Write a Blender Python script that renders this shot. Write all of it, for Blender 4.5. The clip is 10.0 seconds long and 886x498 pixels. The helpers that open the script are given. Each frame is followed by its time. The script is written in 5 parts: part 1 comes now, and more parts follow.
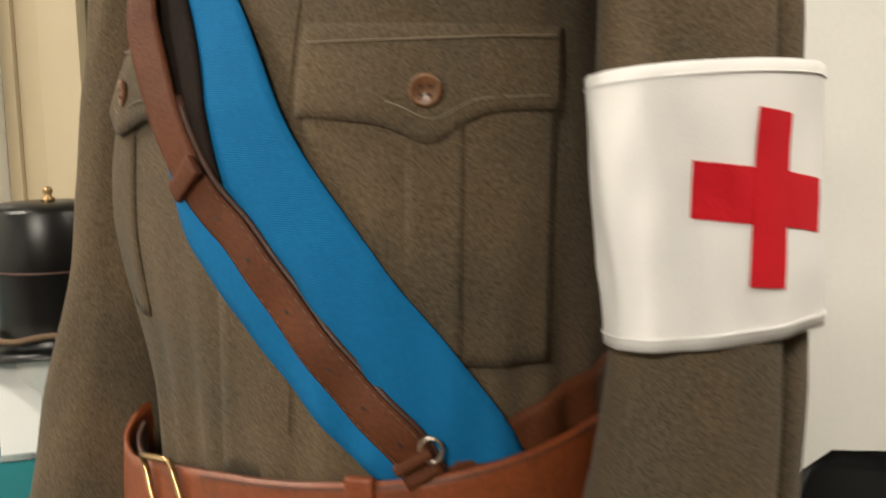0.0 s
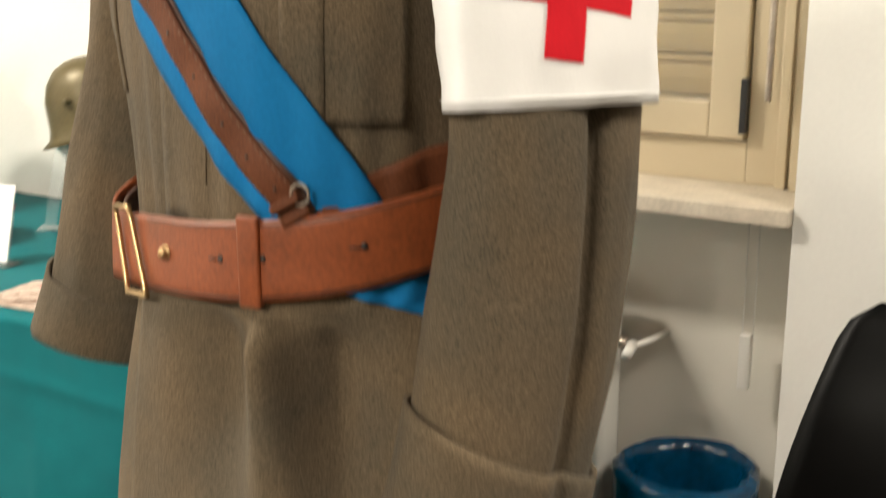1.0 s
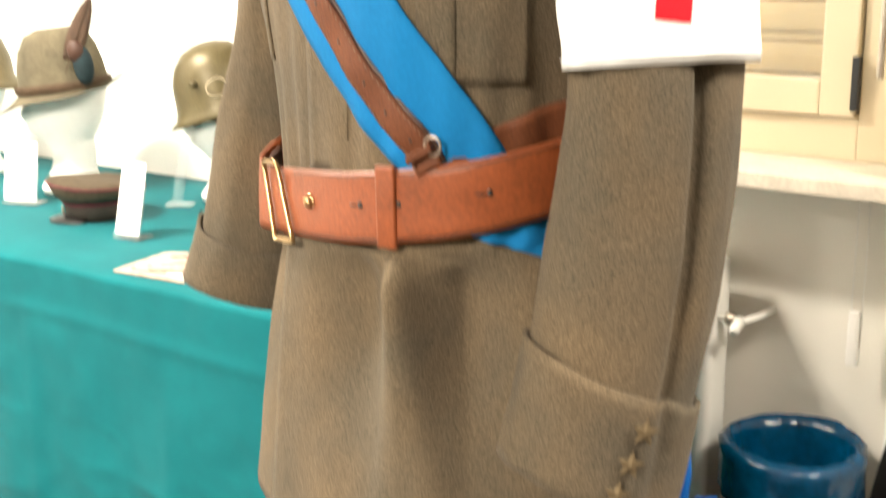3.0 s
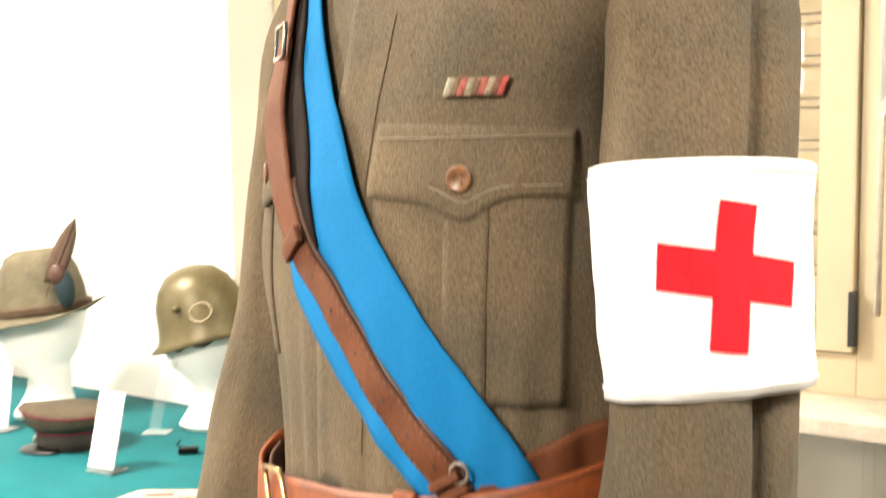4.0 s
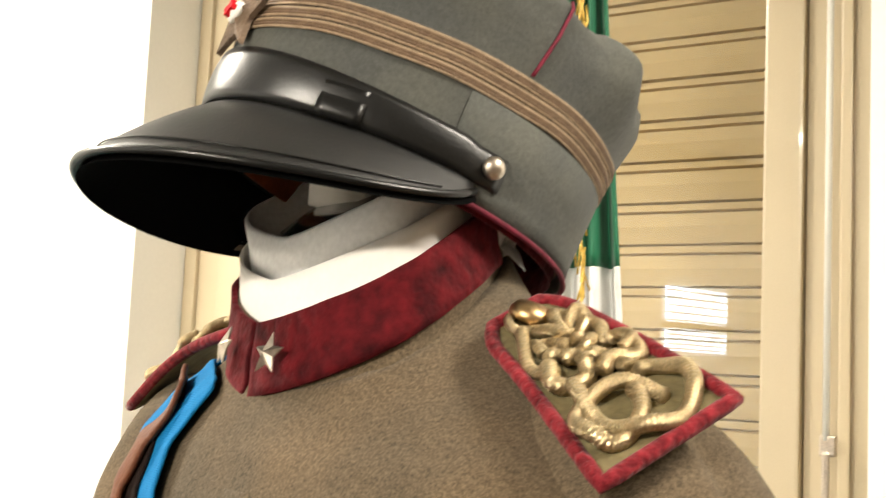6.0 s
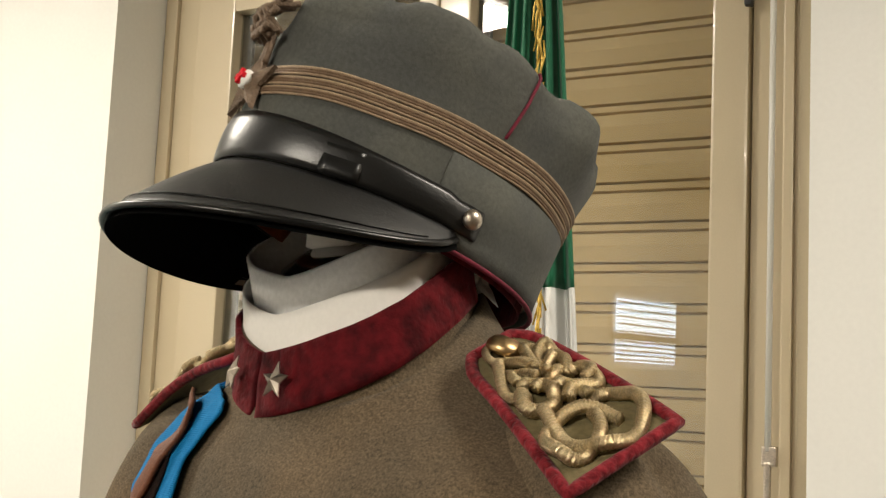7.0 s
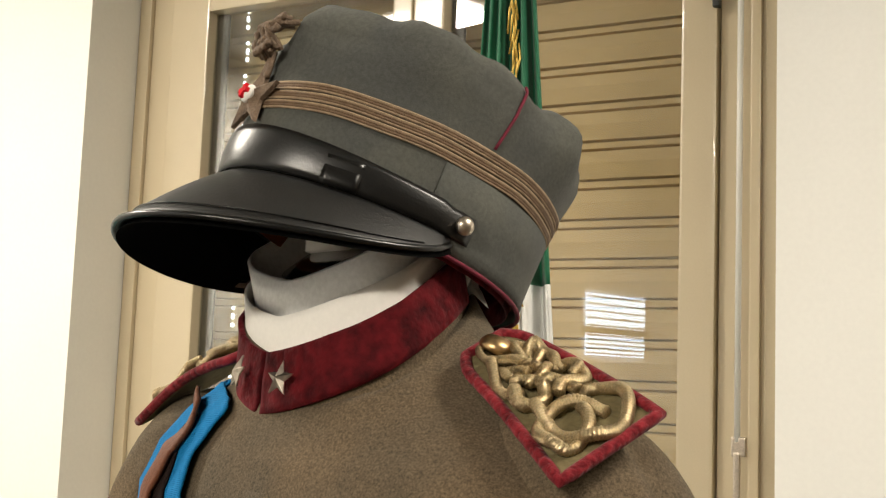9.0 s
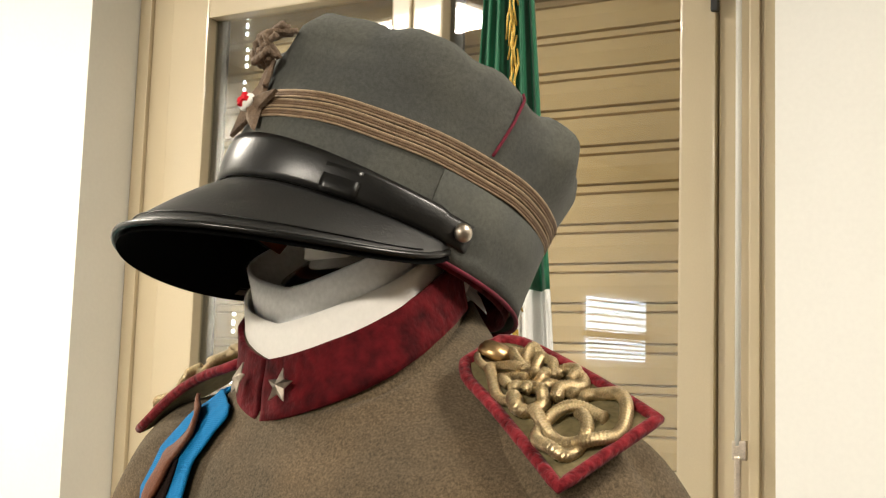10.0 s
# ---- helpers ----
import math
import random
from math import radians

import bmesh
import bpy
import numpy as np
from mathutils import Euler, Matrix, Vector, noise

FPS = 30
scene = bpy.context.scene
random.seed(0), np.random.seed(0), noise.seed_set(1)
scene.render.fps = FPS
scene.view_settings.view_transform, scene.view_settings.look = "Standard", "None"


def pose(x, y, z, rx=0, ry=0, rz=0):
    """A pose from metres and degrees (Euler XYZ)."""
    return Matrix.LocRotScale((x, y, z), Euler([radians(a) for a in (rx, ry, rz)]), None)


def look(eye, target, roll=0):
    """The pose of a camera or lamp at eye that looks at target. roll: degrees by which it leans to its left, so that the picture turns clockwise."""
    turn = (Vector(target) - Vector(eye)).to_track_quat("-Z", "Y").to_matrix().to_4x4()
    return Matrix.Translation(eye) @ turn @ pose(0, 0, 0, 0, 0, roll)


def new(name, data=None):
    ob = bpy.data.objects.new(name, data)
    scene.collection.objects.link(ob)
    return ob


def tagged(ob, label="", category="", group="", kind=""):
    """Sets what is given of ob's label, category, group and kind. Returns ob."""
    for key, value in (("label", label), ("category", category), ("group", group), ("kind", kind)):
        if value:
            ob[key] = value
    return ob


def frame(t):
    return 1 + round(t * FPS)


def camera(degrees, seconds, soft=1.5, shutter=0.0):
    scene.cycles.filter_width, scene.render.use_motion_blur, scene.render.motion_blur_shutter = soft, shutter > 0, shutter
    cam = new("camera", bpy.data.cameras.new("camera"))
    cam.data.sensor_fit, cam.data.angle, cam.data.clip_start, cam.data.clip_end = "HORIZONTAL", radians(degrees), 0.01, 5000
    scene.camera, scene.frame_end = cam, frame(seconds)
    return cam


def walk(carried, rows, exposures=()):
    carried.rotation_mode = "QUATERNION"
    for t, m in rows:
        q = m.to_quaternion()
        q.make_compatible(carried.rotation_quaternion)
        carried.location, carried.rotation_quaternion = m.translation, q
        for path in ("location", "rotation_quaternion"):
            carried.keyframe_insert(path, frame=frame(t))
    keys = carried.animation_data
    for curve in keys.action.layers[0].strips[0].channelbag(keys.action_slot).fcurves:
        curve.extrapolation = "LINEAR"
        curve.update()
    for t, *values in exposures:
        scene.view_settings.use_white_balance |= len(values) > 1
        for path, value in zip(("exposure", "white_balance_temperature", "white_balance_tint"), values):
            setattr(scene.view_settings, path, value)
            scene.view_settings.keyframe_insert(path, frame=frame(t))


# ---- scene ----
cam = camera(42.1, 10.0, 1.25, 0.6)
METRES, EYE, TILT, LEAN, TURN = 1.2, 1.47, 0.0, 0.0, 0.0
PATH = [
    (0, (0.101, -0.046, 1.514), (-0.135, 1.917, 1.215), -1.2),
    (0.5, (0.187, -0.08, 1.496), (-0.119, 1.859, 1.116), 0.4),
    (1, (0.311, -0.121, 1.469), (-0.255, 1.731, 0.968), -0.2),
    (1.5, (0.336, -0.167, 1.439), (-0.261, 1.623, 0.777), -0.9),
    (2, (0.335, -0.214, 1.42), (-0.282, 1.539, 0.683), -0.5),
    (3.5, (0.313, -0.182, 1.496), (-0.459, 1.632, 1.163), -0.9),
    (4, (0.268, -0.139, 1.529), (-0.447, 1.719, 1.345), -0.7),
    (4.5, (0.213, -0.091, 1.57), (-0.403, 1.808, 1.443), 0.1),
    (5, (0.208, 0.007, 1.624), (-0.431, 1.902, 1.579), 1.5),
    (5.5, (0.206, 0.075, 1.671), (-0.449, 1.965, 1.711), 2.2),
    (6, (0.211, 0.07, 1.708), (-0.385, 1.969, 1.91), 2.6),
    (7.5, (0.219, -0.059, 1.717), (-0.287, 1.863, 1.94), 2.6),
    (8, (0.213, -0.065, 1.718), (-0.283, 1.861, 1.936), 2.4),
    (8.5, (0.21, -0.062, 1.714), (-0.267, 1.868, 1.934), 2.6),
    (9, (0.214, -0.066, 1.717), (-0.249, 1.868, 1.932), 2.1),
    (9.5, (0.216, -0.07, 1.717), (-0.246, 1.864, 1.936), 2.0),
    (10, (0.216, -0.069, 1.718), (-0.248, 1.864, 1.941), 1.8),
]
walk(cam, [(t, look(eye, target, roll)) for t, eye, target, roll in PATH],
     [(0.0, 0.21), (0.5, 0.39), (1.0, 0.68), (1.5, 0.97), (2.0, 1.2), (3.3, 1.72), (4.5, 1.62), (5.5, 1.38), (6.0, 1.15), (7.3, 0.1), (8.5, 0.2), (9.0, 0.37), (9.5, 0.57), (10.0, 0.57)])

# ---- light ----
world = bpy.data.worlds.new("world")
scene.world = world
world.use_nodes = True
world.node_tree.nodes["Background"].inputs[0].default_value = (0.55, 0.65, 0.8, 1)
world.node_tree.nodes["Background"].inputs[1].default_value = 0.05


def lamp(name, place, target, sx, sy, watts, color):
    data = bpy.data.lights.new(name, "AREA")
    data.shape, data.size, data.size_y, data.energy, data.color = "RECTANGLE", sx, sy, watts, color
    ob = new(name, data)
    ob.matrix_world = look(place, target)
    return ob


WARM = (1.0, 0.915, 0.775)
LAMPS = [(-2.4, 1.0, 3.34, 80), (1.9, 0.5, 3.34, 52), (-0.9, -3.1, 3.34, 205)]
for x, y, z, watts in LAMPS:
    lamp("ceiling_lamp_light", (x, y, z), (x, y + 0.001, 0), 1.1, 0.28, watts, WARM)


# ---- materials ----
def mat(name, color, rough=0.7, metal=0.0, vary=0.12, scale=40.0, bump=0.15, fine=300.0, sheen=0.0, second=None, stretch=(1, 1, 1), coat=0.0, spec=0.5):
    """A surface with stains at one scale and grain at another."""
    m = bpy.data.materials.new(name)
    m.use_nodes = True
    nt = m.node_tree
    b = nt.nodes["Principled BSDF"]
    tc = nt.nodes.new("ShaderNodeTexCoord")
    mp = nt.nodes.new("ShaderNodeMapping")
    mp.inputs["Scale"].default_value = stretch
    nt.links.new(tc.outputs["Object"], mp.inputs[0])
    n1, n2 = nt.nodes.new("ShaderNodeTexNoise"), nt.nodes.new("ShaderNodeTexNoise")
    n1.inputs["Scale"].default_value, n1.inputs["Detail"].default_value = scale, 4
    n2.inputs["Scale"].default_value, n2.inputs["Detail"].default_value = fine, 3
    nt.links.new(mp.outputs[0], n1.inputs[0]), nt.links.new(mp.outputs[0], n2.inputs[0])
    add = nt.nodes.new("ShaderNodeMath")
    add.operation = "ADD"
    nt.links.new(n1.outputs[0], add.inputs[0]), nt.links.new(n2.outputs[0], add.inputs[1])
    ramp = nt.nodes.new("ShaderNodeValToRGB")
    ramp.color_ramp.elements[0].position, ramp.color_ramp.elements[1].position = 0.32, 0.68
    dark = [c * (1 - vary) for c in color]
    light = list(second) if second else [min(1, c * (1 + vary)) for c in color]
    ramp.color_ramp.elements[0].color, ramp.color_ramp.elements[1].color = (*dark, 1), (*light, 1)
    half = nt.nodes.new("ShaderNodeMath")
    half.operation = "MULTIPLY"
    half.inputs[1].default_value = 0.5
    nt.links.new(add.outputs[0], half.inputs[0]), nt.links.new(half.outputs[0], ramp.inputs[0])
    nt.links.new(ramp.outputs[0], b.inputs["Base Color"])
    bm = nt.nodes.new("ShaderNodeBump")
    bm.inputs["Strength"].default_value, bm.inputs["Distance"].default_value = bump, 0.002
    nt.links.new(add.outputs[0], bm.inputs["Height"]), nt.links.new(bm.outputs[0], b.inputs["Normal"])
    b.inputs["Roughness"].default_value, b.inputs["Metallic"].default_value = rough, metal
    b.inputs["Sheen Weight"].default_value = sheen
    b.inputs["Coat Weight"].default_value = coat
    b.inputs["Specular IOR Level"].default_value = spec
    return m


def glow(name, color, strength):
    m = bpy.data.materials.new(name)
    m.use_nodes = True
    b = m.node_tree.nodes["Principled BSDF"]
    b.inputs["Base Color"].default_value = (*color, 1)
    b.inputs["Emission Color"].default_value, b.inputs["Emission Strength"].default_value = (*color, 1), strength
    return m


def ribbed(m, scale, axis="X", strength=0.4, depth=0.001, kind="BANDS"):
    """Adds woven ribs or twisted strands to a material's relief."""
    nt = m.node_tree
    tc, w = nt.nodes.new("ShaderNodeTexCoord"), nt.nodes.new("ShaderNodeTexWave")
    w.wave_type, w.bands_direction = "BANDS", axis
    w.inputs["Scale"].default_value, w.inputs["Distortion"].default_value = scale, 0.6
    nt.links.new(tc.outputs["UV" if axis in "XY" and kind == "UV" else "Object"], w.inputs[0])
    b = nt.nodes["Principled BSDF"]
    old = b.inputs["Normal"].links[0].from_socket
    bm = nt.nodes.new("ShaderNodeBump")
    bm.inputs["Strength"].default_value, bm.inputs["Distance"].default_value = strength, depth
    nt.links.new(w.outputs[1], bm.inputs["Height"]), nt.links.new(old, bm.inputs["Normal"]), nt.links.new(bm.outputs[0], b.inputs["Normal"])
    return m


def felted(m, scale=13, low=(0.82, 0.86, 0.9), high=(1.16, 1.1, 1.02)):
    """Broad faded and worn patches over a cloth's own grain."""
    nt = m.node_tree
    b = nt.nodes["Principled BSDF"]
    old = b.inputs["Base Color"].links[0].from_socket
    tc, n, r, mx = (nt.nodes.new("ShaderNode" + k) for k in ("TexCoord", "TexNoise", "ValToRGB", "MixRGB"))
    n.inputs["Scale"].default_value, n.inputs["Detail"].default_value = scale, 5
    r.color_ramp.elements[0].position, r.color_ramp.elements[1].position = 0.35, 0.65
    r.color_ramp.elements[0].color, r.color_ramp.elements[1].color = (*low, 1), (*high, 1)
    mx.blend_type = "MULTIPLY"
    mx.inputs[0].default_value = 1.0
    nt.links.new(tc.outputs["Object"], n.inputs[0]), nt.links.new(n.outputs[0], r.inputs[0])
    nt.links.new(old, mx.inputs[1]), nt.links.new(r.outputs[0], mx.inputs[2]), nt.links.new(mx.outputs[0], b.inputs["Base Color"])
    return m


WOOL = felted(mat("wool", (0.115, 0.088, 0.058), 0.95, vary=0.44, scale=600, bump=0.22, fine=1900, sheen=0.05, spec=0.15))
for stop, at in zip(next(n for n in WOOL.node_tree.nodes if n.type == "VALTORGB").color_ramp.elements, (0.39, 0.61)):
    stop.position = at
WOOL_IN = mat("wool_lining", (0.09, 0.075, 0.06), 0.95, vary=0.2)
CAPWOOL = felted(mat("cap_wool", (0.088, 0.089, 0.08), 0.95, vary=0.24, scale=420, bump=0.2, fine=1700, sheen=0.08, spec=0.15), 22, (0.84, 0.86, 0.9), (1.12, 1.12, 1.08))
LEATHER = mat("tan_leather", (0.235, 0.058, 0.017), 0.45, vary=0.32, scale=34, bump=0.14, fine=300)
STRAPL = mat("strap_leather", (0.125, 0.04, 0.016), 0.6, vary=0.35, scale=25, bump=0.3, fine=500, spec=0.25)
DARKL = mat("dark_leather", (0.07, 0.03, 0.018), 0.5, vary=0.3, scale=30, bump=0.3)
# near-black for the shade painted beside the cross strap
STRAPSHADE = mat("strap_shade_black", (0.016, 0.01, 0.008), 0.8, vary=0.3, scale=30, bump=0.3, spec=0.1)
ROSETTE = mat("brown_embroidery", (0.17, 0.115, 0.075), 0.75, 0.1, vary=0.45, scale=150, bump=0.7, fine=700)
BLACKL = mat("black_patent_leather", (0.0025, 0.0025, 0.0025), 0.3, vary=0.3, scale=45, bump=0.07, fine=420, spec=0.5)
SASH = ribbed(mat("blue_sash_silk", (0.008, 0.165, 0.40), 0.85, vary=0.12, scale=20, bump=0.15, spec=0.15), 260, "Z", 0.5, 0.0006)
PATENT = mat("polished_black_leather", (0.002, 0.002, 0.002), 0.33, vary=0.3, scale=60, bump=0.08, fine=500, spec=0.6)
PEAKL = mat("worn_black_leather", (0.003, 0.003, 0.003), 0.44, vary=0.3, scale=70, bump=0.1, fine=500, spec=0.95)
MATTB = mat("matt_black_lining", (0.002, 0.002, 0.002), 0.9, vary=0.2, scale=40, bump=0.1, spec=0.05)
VELVET = mat("crimson_velvet", (0.028, 0.001, 0.002), 0.75, vary=0.4, scale=46, bump=1.0, fine=120, sheen=0.14, second=(0.14, 0.007, 0.011), spec=0.1)
VELVET.node_tree.nodes["Principled BSDF"].inputs["Sheen Tint"].default_value = (1.0, 0.25, 0.3, 1)
EDGEV = mat("worn_velvet_edge", (0.11, 0.004, 0.008), 0.8, vary=0.4, scale=60, bump=0.7, fine=240, sheen=0.12, second=(0.3, 0.025, 0.035), spec=0.1)
PIPE = mat("crimson_piping", (0.15, 0.006, 0.025), 0.8, vary=0.3, scale=100)
GOLD = ribbed(mat("gold_bullion_cord", (0.6, 0.48, 0.29), 0.33, 0.88, vary=0.4, scale=140, bump=0.5, fine=900), 640, "DIAGONAL", 0.8, 0.0008)
BRAID = mat("faded_gold_braid", (0.17, 0.105, 0.06), 0.6, 0.25, vary=0.35, scale=200, bump=0.6, fine=1200)
BRAIDE = mat("pale_gold_braid_edge", (0.42, 0.31, 0.2), 0.55, 0.3, vary=0.35, scale=260, bump=0.6, fine=1500)
BRASS = mat("aged_brass", (0.5, 0.34, 0.17), 0.35, 1.0, vary=0.25, scale=50, bump=0.05)
GILT = mat("dull_gilt", (0.21, 0.155, 0.09), 0.5, 0.85, vary=0.3, scale=80, bump=0.08)
SILVER = mat("tarnished_silver", (0.55, 0.48, 0.4), 0.35, 1.0, vary=0.25, scale=60, bump=0.08)
WHITEC = mat("white_cotton", (0.87, 0.86, 0.85), 0.9, vary=0.02, scale=25, bump=0.08, fine=700)
REDC = mat("red_cotton", (0.6, 0.012, 0.022), 0.9, vary=0.1, scale=30, bump=0.1, fine=700, spec=0.2)
STARCH = mat("starched_linen", (0.88, 0.85, 0.8), 0.6, vary=0.04, scale=12, bump=0.05)
NECKM = mat("neck_plastic", (0.85, 0.85, 0.85), 0.35, vary=0.12, scale=25, bump=0.03)
STEEL = mat("polished_steel", (0.3, 0.3, 0.3), 0.2, 1.0, vary=0.1, bump=0.02)
LINEN = mat("dummy_cream_cover", (0.62, 0.54, 0.42), 0.85, vary=0.05, scale=15, bump=0.15)
WOOD = mat("varnished_wood", (0.33, 0.1, 0.025), 0.35, vary=0.35, scale=14, bump=0.1, fine=80, stretch=(8, 8, 1))
STRAPTH = mat("brown_saddle_thread", (0.16, 0.09, 0.055), 0.8, vary=0.25)
THREAD = mat("pale_thread", (0.27, 0.22, 0.16), 0.9, vary=0.2)
HORN = mat("horn_button", (0.17, 0.075, 0.03), 0.35, vary=0.35, scale=120, bump=0.05)
PAINT = mat("white_wall_paint", (0.85, 0.84, 0.8), 0.85, vary=0.025, scale=3, bump=0.08, fine=90)
# tone for unseen walls, kept dark to lower the fill light
DIM = mat("bounce_cutting_tan", (0.13, 0.108, 0.082), 0.85, vary=0.04, scale=3, bump=0.08, fine=90)
CEIL = mat("ceiling_paint", (0.6, 0.59, 0.56), 0.9, vary=0.02, scale=3, bump=0.05)
FRAME = mat("beige_window_aluminium", (0.56, 0.47, 0.32), 0.3, vary=0.04, scale=4, bump=0.01, coat=0.2)
SHUTTER = mat("shutter_slat_plastic", (0.58, 0.43, 0.22), 0.5, vary=0.1, scale=8, bump=0.04, stretch=(1, 1, 4), spec=0.25)
RUBBER = mat("black_gasket", (0.015, 0.015, 0.015), 0.5, vary=0.1)
MARBLE = mat("travertine_sill", (0.62, 0.55, 0.45), 0.45, vary=0.18, scale=18, bump=0.1, fine=120)
GREYP = mat("niche_paint", (0.8, 0.76, 0.68), 0.85, vary=0.04, scale=5, bump=0.1)
CARPET = mat("charcoal_carpet", (0.036, 0.031, 0.025), 0.95, vary=0.5, scale=60, bump=0.8, fine=500)
CLOTH = mat("teal_tablecloth", (0.0, 0.125, 0.142), 0.85, vary=0.14, scale=10, bump=0.2, fine=600, sheen=0.04)
CLOTH.node_tree.nodes["Principled BSDF"].inputs["Specular IOR Level"].default_value = 0.2
TRIMG = mat("gold_jacquard_trim", (0.5, 0.39, 0.25), 0.7, vary=0.2, scale=60, bump=0.3, second=(0.66, 0.56, 0.4))
TRIMB = mat("brown_jacquard", (0.25, 0.17, 0.09), 0.7, vary=0.3, scale=90, bump=0.3)
FOAM = mat("white_polystyrene", (0.86, 0.85, 0.82), 0.8, vary=0.03, scale=60, bump=0.3, fine=350)
OLIVE = mat("olive_steel_paint", (0.115, 0.09, 0.04), 0.38, 0.25, vary=0.25, scale=20, bump=0.12, fine=200)
FELT = mat("grey_green_felt", (0.12, 0.1, 0.062), 0.95, vary=0.5, scale=22, bump=0.4, fine=500)
FELTD = mat("brown_hat_band", (0.09, 0.055, 0.03), 0.85, vary=0.3, scale=40)
FEATHER = mat("brown_feather", (0.075, 0.04, 0.022), 0.6, vary=0.4, scale=60, bump=0.4, stretch=(1, 1, 0.2))
TEALF = mat("dark_teal_tuft", (0.005, 0.02, 0.025), 0.8, vary=0.5, scale=90)
CARD = mat("card_paper", (0.85, 0.85, 0.84), 0.6, vary=0.02, scale=8, bump=0.02)
PRINT = mat("booklet_print", (0.45, 0.27, 0.2), 0.5, vary=0.4, scale=30, bump=0.02, second=(0.68, 0.57, 0.48))
REDINK = mat("red_ink", (0.5, 0.06, 0.05), 0.6, vary=0.2)
BROWNINK = mat("brown_ink", (0.22, 0.12, 0.07), 0.6, vary=0.3)
BLACKP = mat("black_plastic", (0.002, 0.002, 0.002), 0.4, vary=0.2, scale=40, bump=0.06, spec=0.12)
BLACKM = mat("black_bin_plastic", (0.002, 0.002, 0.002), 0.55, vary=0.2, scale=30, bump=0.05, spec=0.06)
BAG = mat("blue_polythene", (0.0, 0.05, 0.12), 0.16, vary=0.3, scale=25, bump=0.7, fine=60)
BAG.node_tree.nodes["Principled BSDF"].inputs["Transmission Weight"].default_value = 0.15
ENAMEL = mat("white_radiator_enamel", (0.78, 0.76, 0.71), 0.3, vary=0.03, scale=6, bump=0.02)
GREENF = mat("green_flag_silk", (0.0, 0.14, 0.06), 0.6, vary=0.12, scale=15, bump=0.15, sheen=0.2)
WHITEF = mat("white_flag_silk", (0.78, 0.78, 0.76), 0.6, vary=0.03, scale=15, bump=0.1)
REDF = mat("red_flag_silk", (0.55, 0.012, 0.015), 0.6, vary=0.12, scale=15, bump=0.15)
FRINGE = mat("gold_fringe_thread", (0.6, 0.4, 0.08), 0.45, 0.4, vary=0.35, scale=120, bump=0.5)
TASSEL = mat("blue_tassel_thread", (0.0, 0.085, 0.33), 0.75, vary=0.25, scale=120, bump=0.4, spec=0.2)
BLUEK = mat("blue_rayon_knot", (0.0, 0.075, 0.3), 0.75, vary=0.2, scale=90, bump=0.4, spec=0.2)
SKYPANE = glow("daylight_pane", (0.72, 0.85, 1.0), 6.0)
TUBE = glow("lamp_diffuser", (1.0, 0.93, 0.82), 6.0)
GLASS = bpy.data.materials.new("window_glass")
GLASS.use_nodes = True
gn = GLASS.node_tree
for node in list(gn.nodes):
    if node.type != "OUTPUT_MATERIAL":
        gn.nodes.remove(node)
gt, gg, gm, gf = (gn.nodes.new("ShaderNode" + k) for k in ("BsdfTransparent", "BsdfGlossy", "MixShader", "LayerWeight"))
gg.inputs["Roughness"].default_value = 0.01
gt.inputs[0].default_value = (0.93, 0.94, 0.92, 1)
gp = gn.nodes.new("ShaderNodeMapRange")
gp.interpolation_type = "SMOOTHSTEP"
gp.inputs["To Min"].default_value, gp.inputs["To Max"].default_value = 0.07, 0.75
gn.links.new(gf.outputs["Facing"], gp.inputs[0]), gn.links.new(gp.outputs[0], gm.inputs[0]), gn.links.new(gt.outputs[0], gm.inputs[1]), gn.links.new(gg.outputs[0], gm.inputs[2])
gn.links.new(gm.outputs[0], next(n for n in gn.nodes if n.type == "OUTPUT_MATERIAL").inputs[0])
ACRYL = bpy.data.materials.new("clear_acrylic")
ACRYL.use_nodes = True
ap = ACRYL.node_tree.nodes["Principled BSDF"]
ap.inputs["Base Color"].default_value, ap.inputs["Roughness"].default_value = (0.95, 0.97, 0.97, 1), 0.05
ap.inputs["Transmission Weight"].default_value, ap.inputs["IOR"].default_value = 0.9, 1.2


# ---- mesh helpers ----
def finish(bm, name, material, smooth=True):
    bmesh.ops.recalc_face_normals(bm, faces=bm.faces)
    me = bpy.data.meshes.new(name)
    bm.to_mesh(me)
    bm.free()
    for p in me.polygons:
        p.use_smooth = smooth
    me.materials.append(material)
    return me


def part(name, bm, material, parent=None, label="", smooth=True):
    ob = new(name, finish(bm, name, material, smooth))
    if parent is not None:
        ob.parent = parent
    if label:
        tagged(ob, label)
    return ob


def thing(name, label, category, group="", kind="", place=None):
    ob = new(name)
    ob.empty_display_size = 0.05
    if place is not None:
        ob.matrix_world = place
    return tagged(ob, label, category, group, kind)


def loft(rings, closed=True, caps=(False, False)):
    bm = bmesh.new()
    rows = [[bm.verts.new(p) for p in r] for r in rings]
    n = len(rows[0])
    for a, b in zip(rows, rows[1:]):
        for i in range(n if closed else n - 1):
            j = (i + 1) % n
            bm.faces.new((a[i], a[j], b[j], b[i]))
    if caps[0]:
        bm.faces.new(rows[0][::-1])
    if caps[1]:
        bm.faces.new(rows[-1])
    return bm


def thicken(bm, t):
    """Gives a sheet a thickness, inwards of its normals."""
    bmesh.ops.recalc_face_normals(bm, faces=bm.faces)
    bmesh.ops.solidify(bm, geom=bm.faces[:], thickness=t)
    return bm


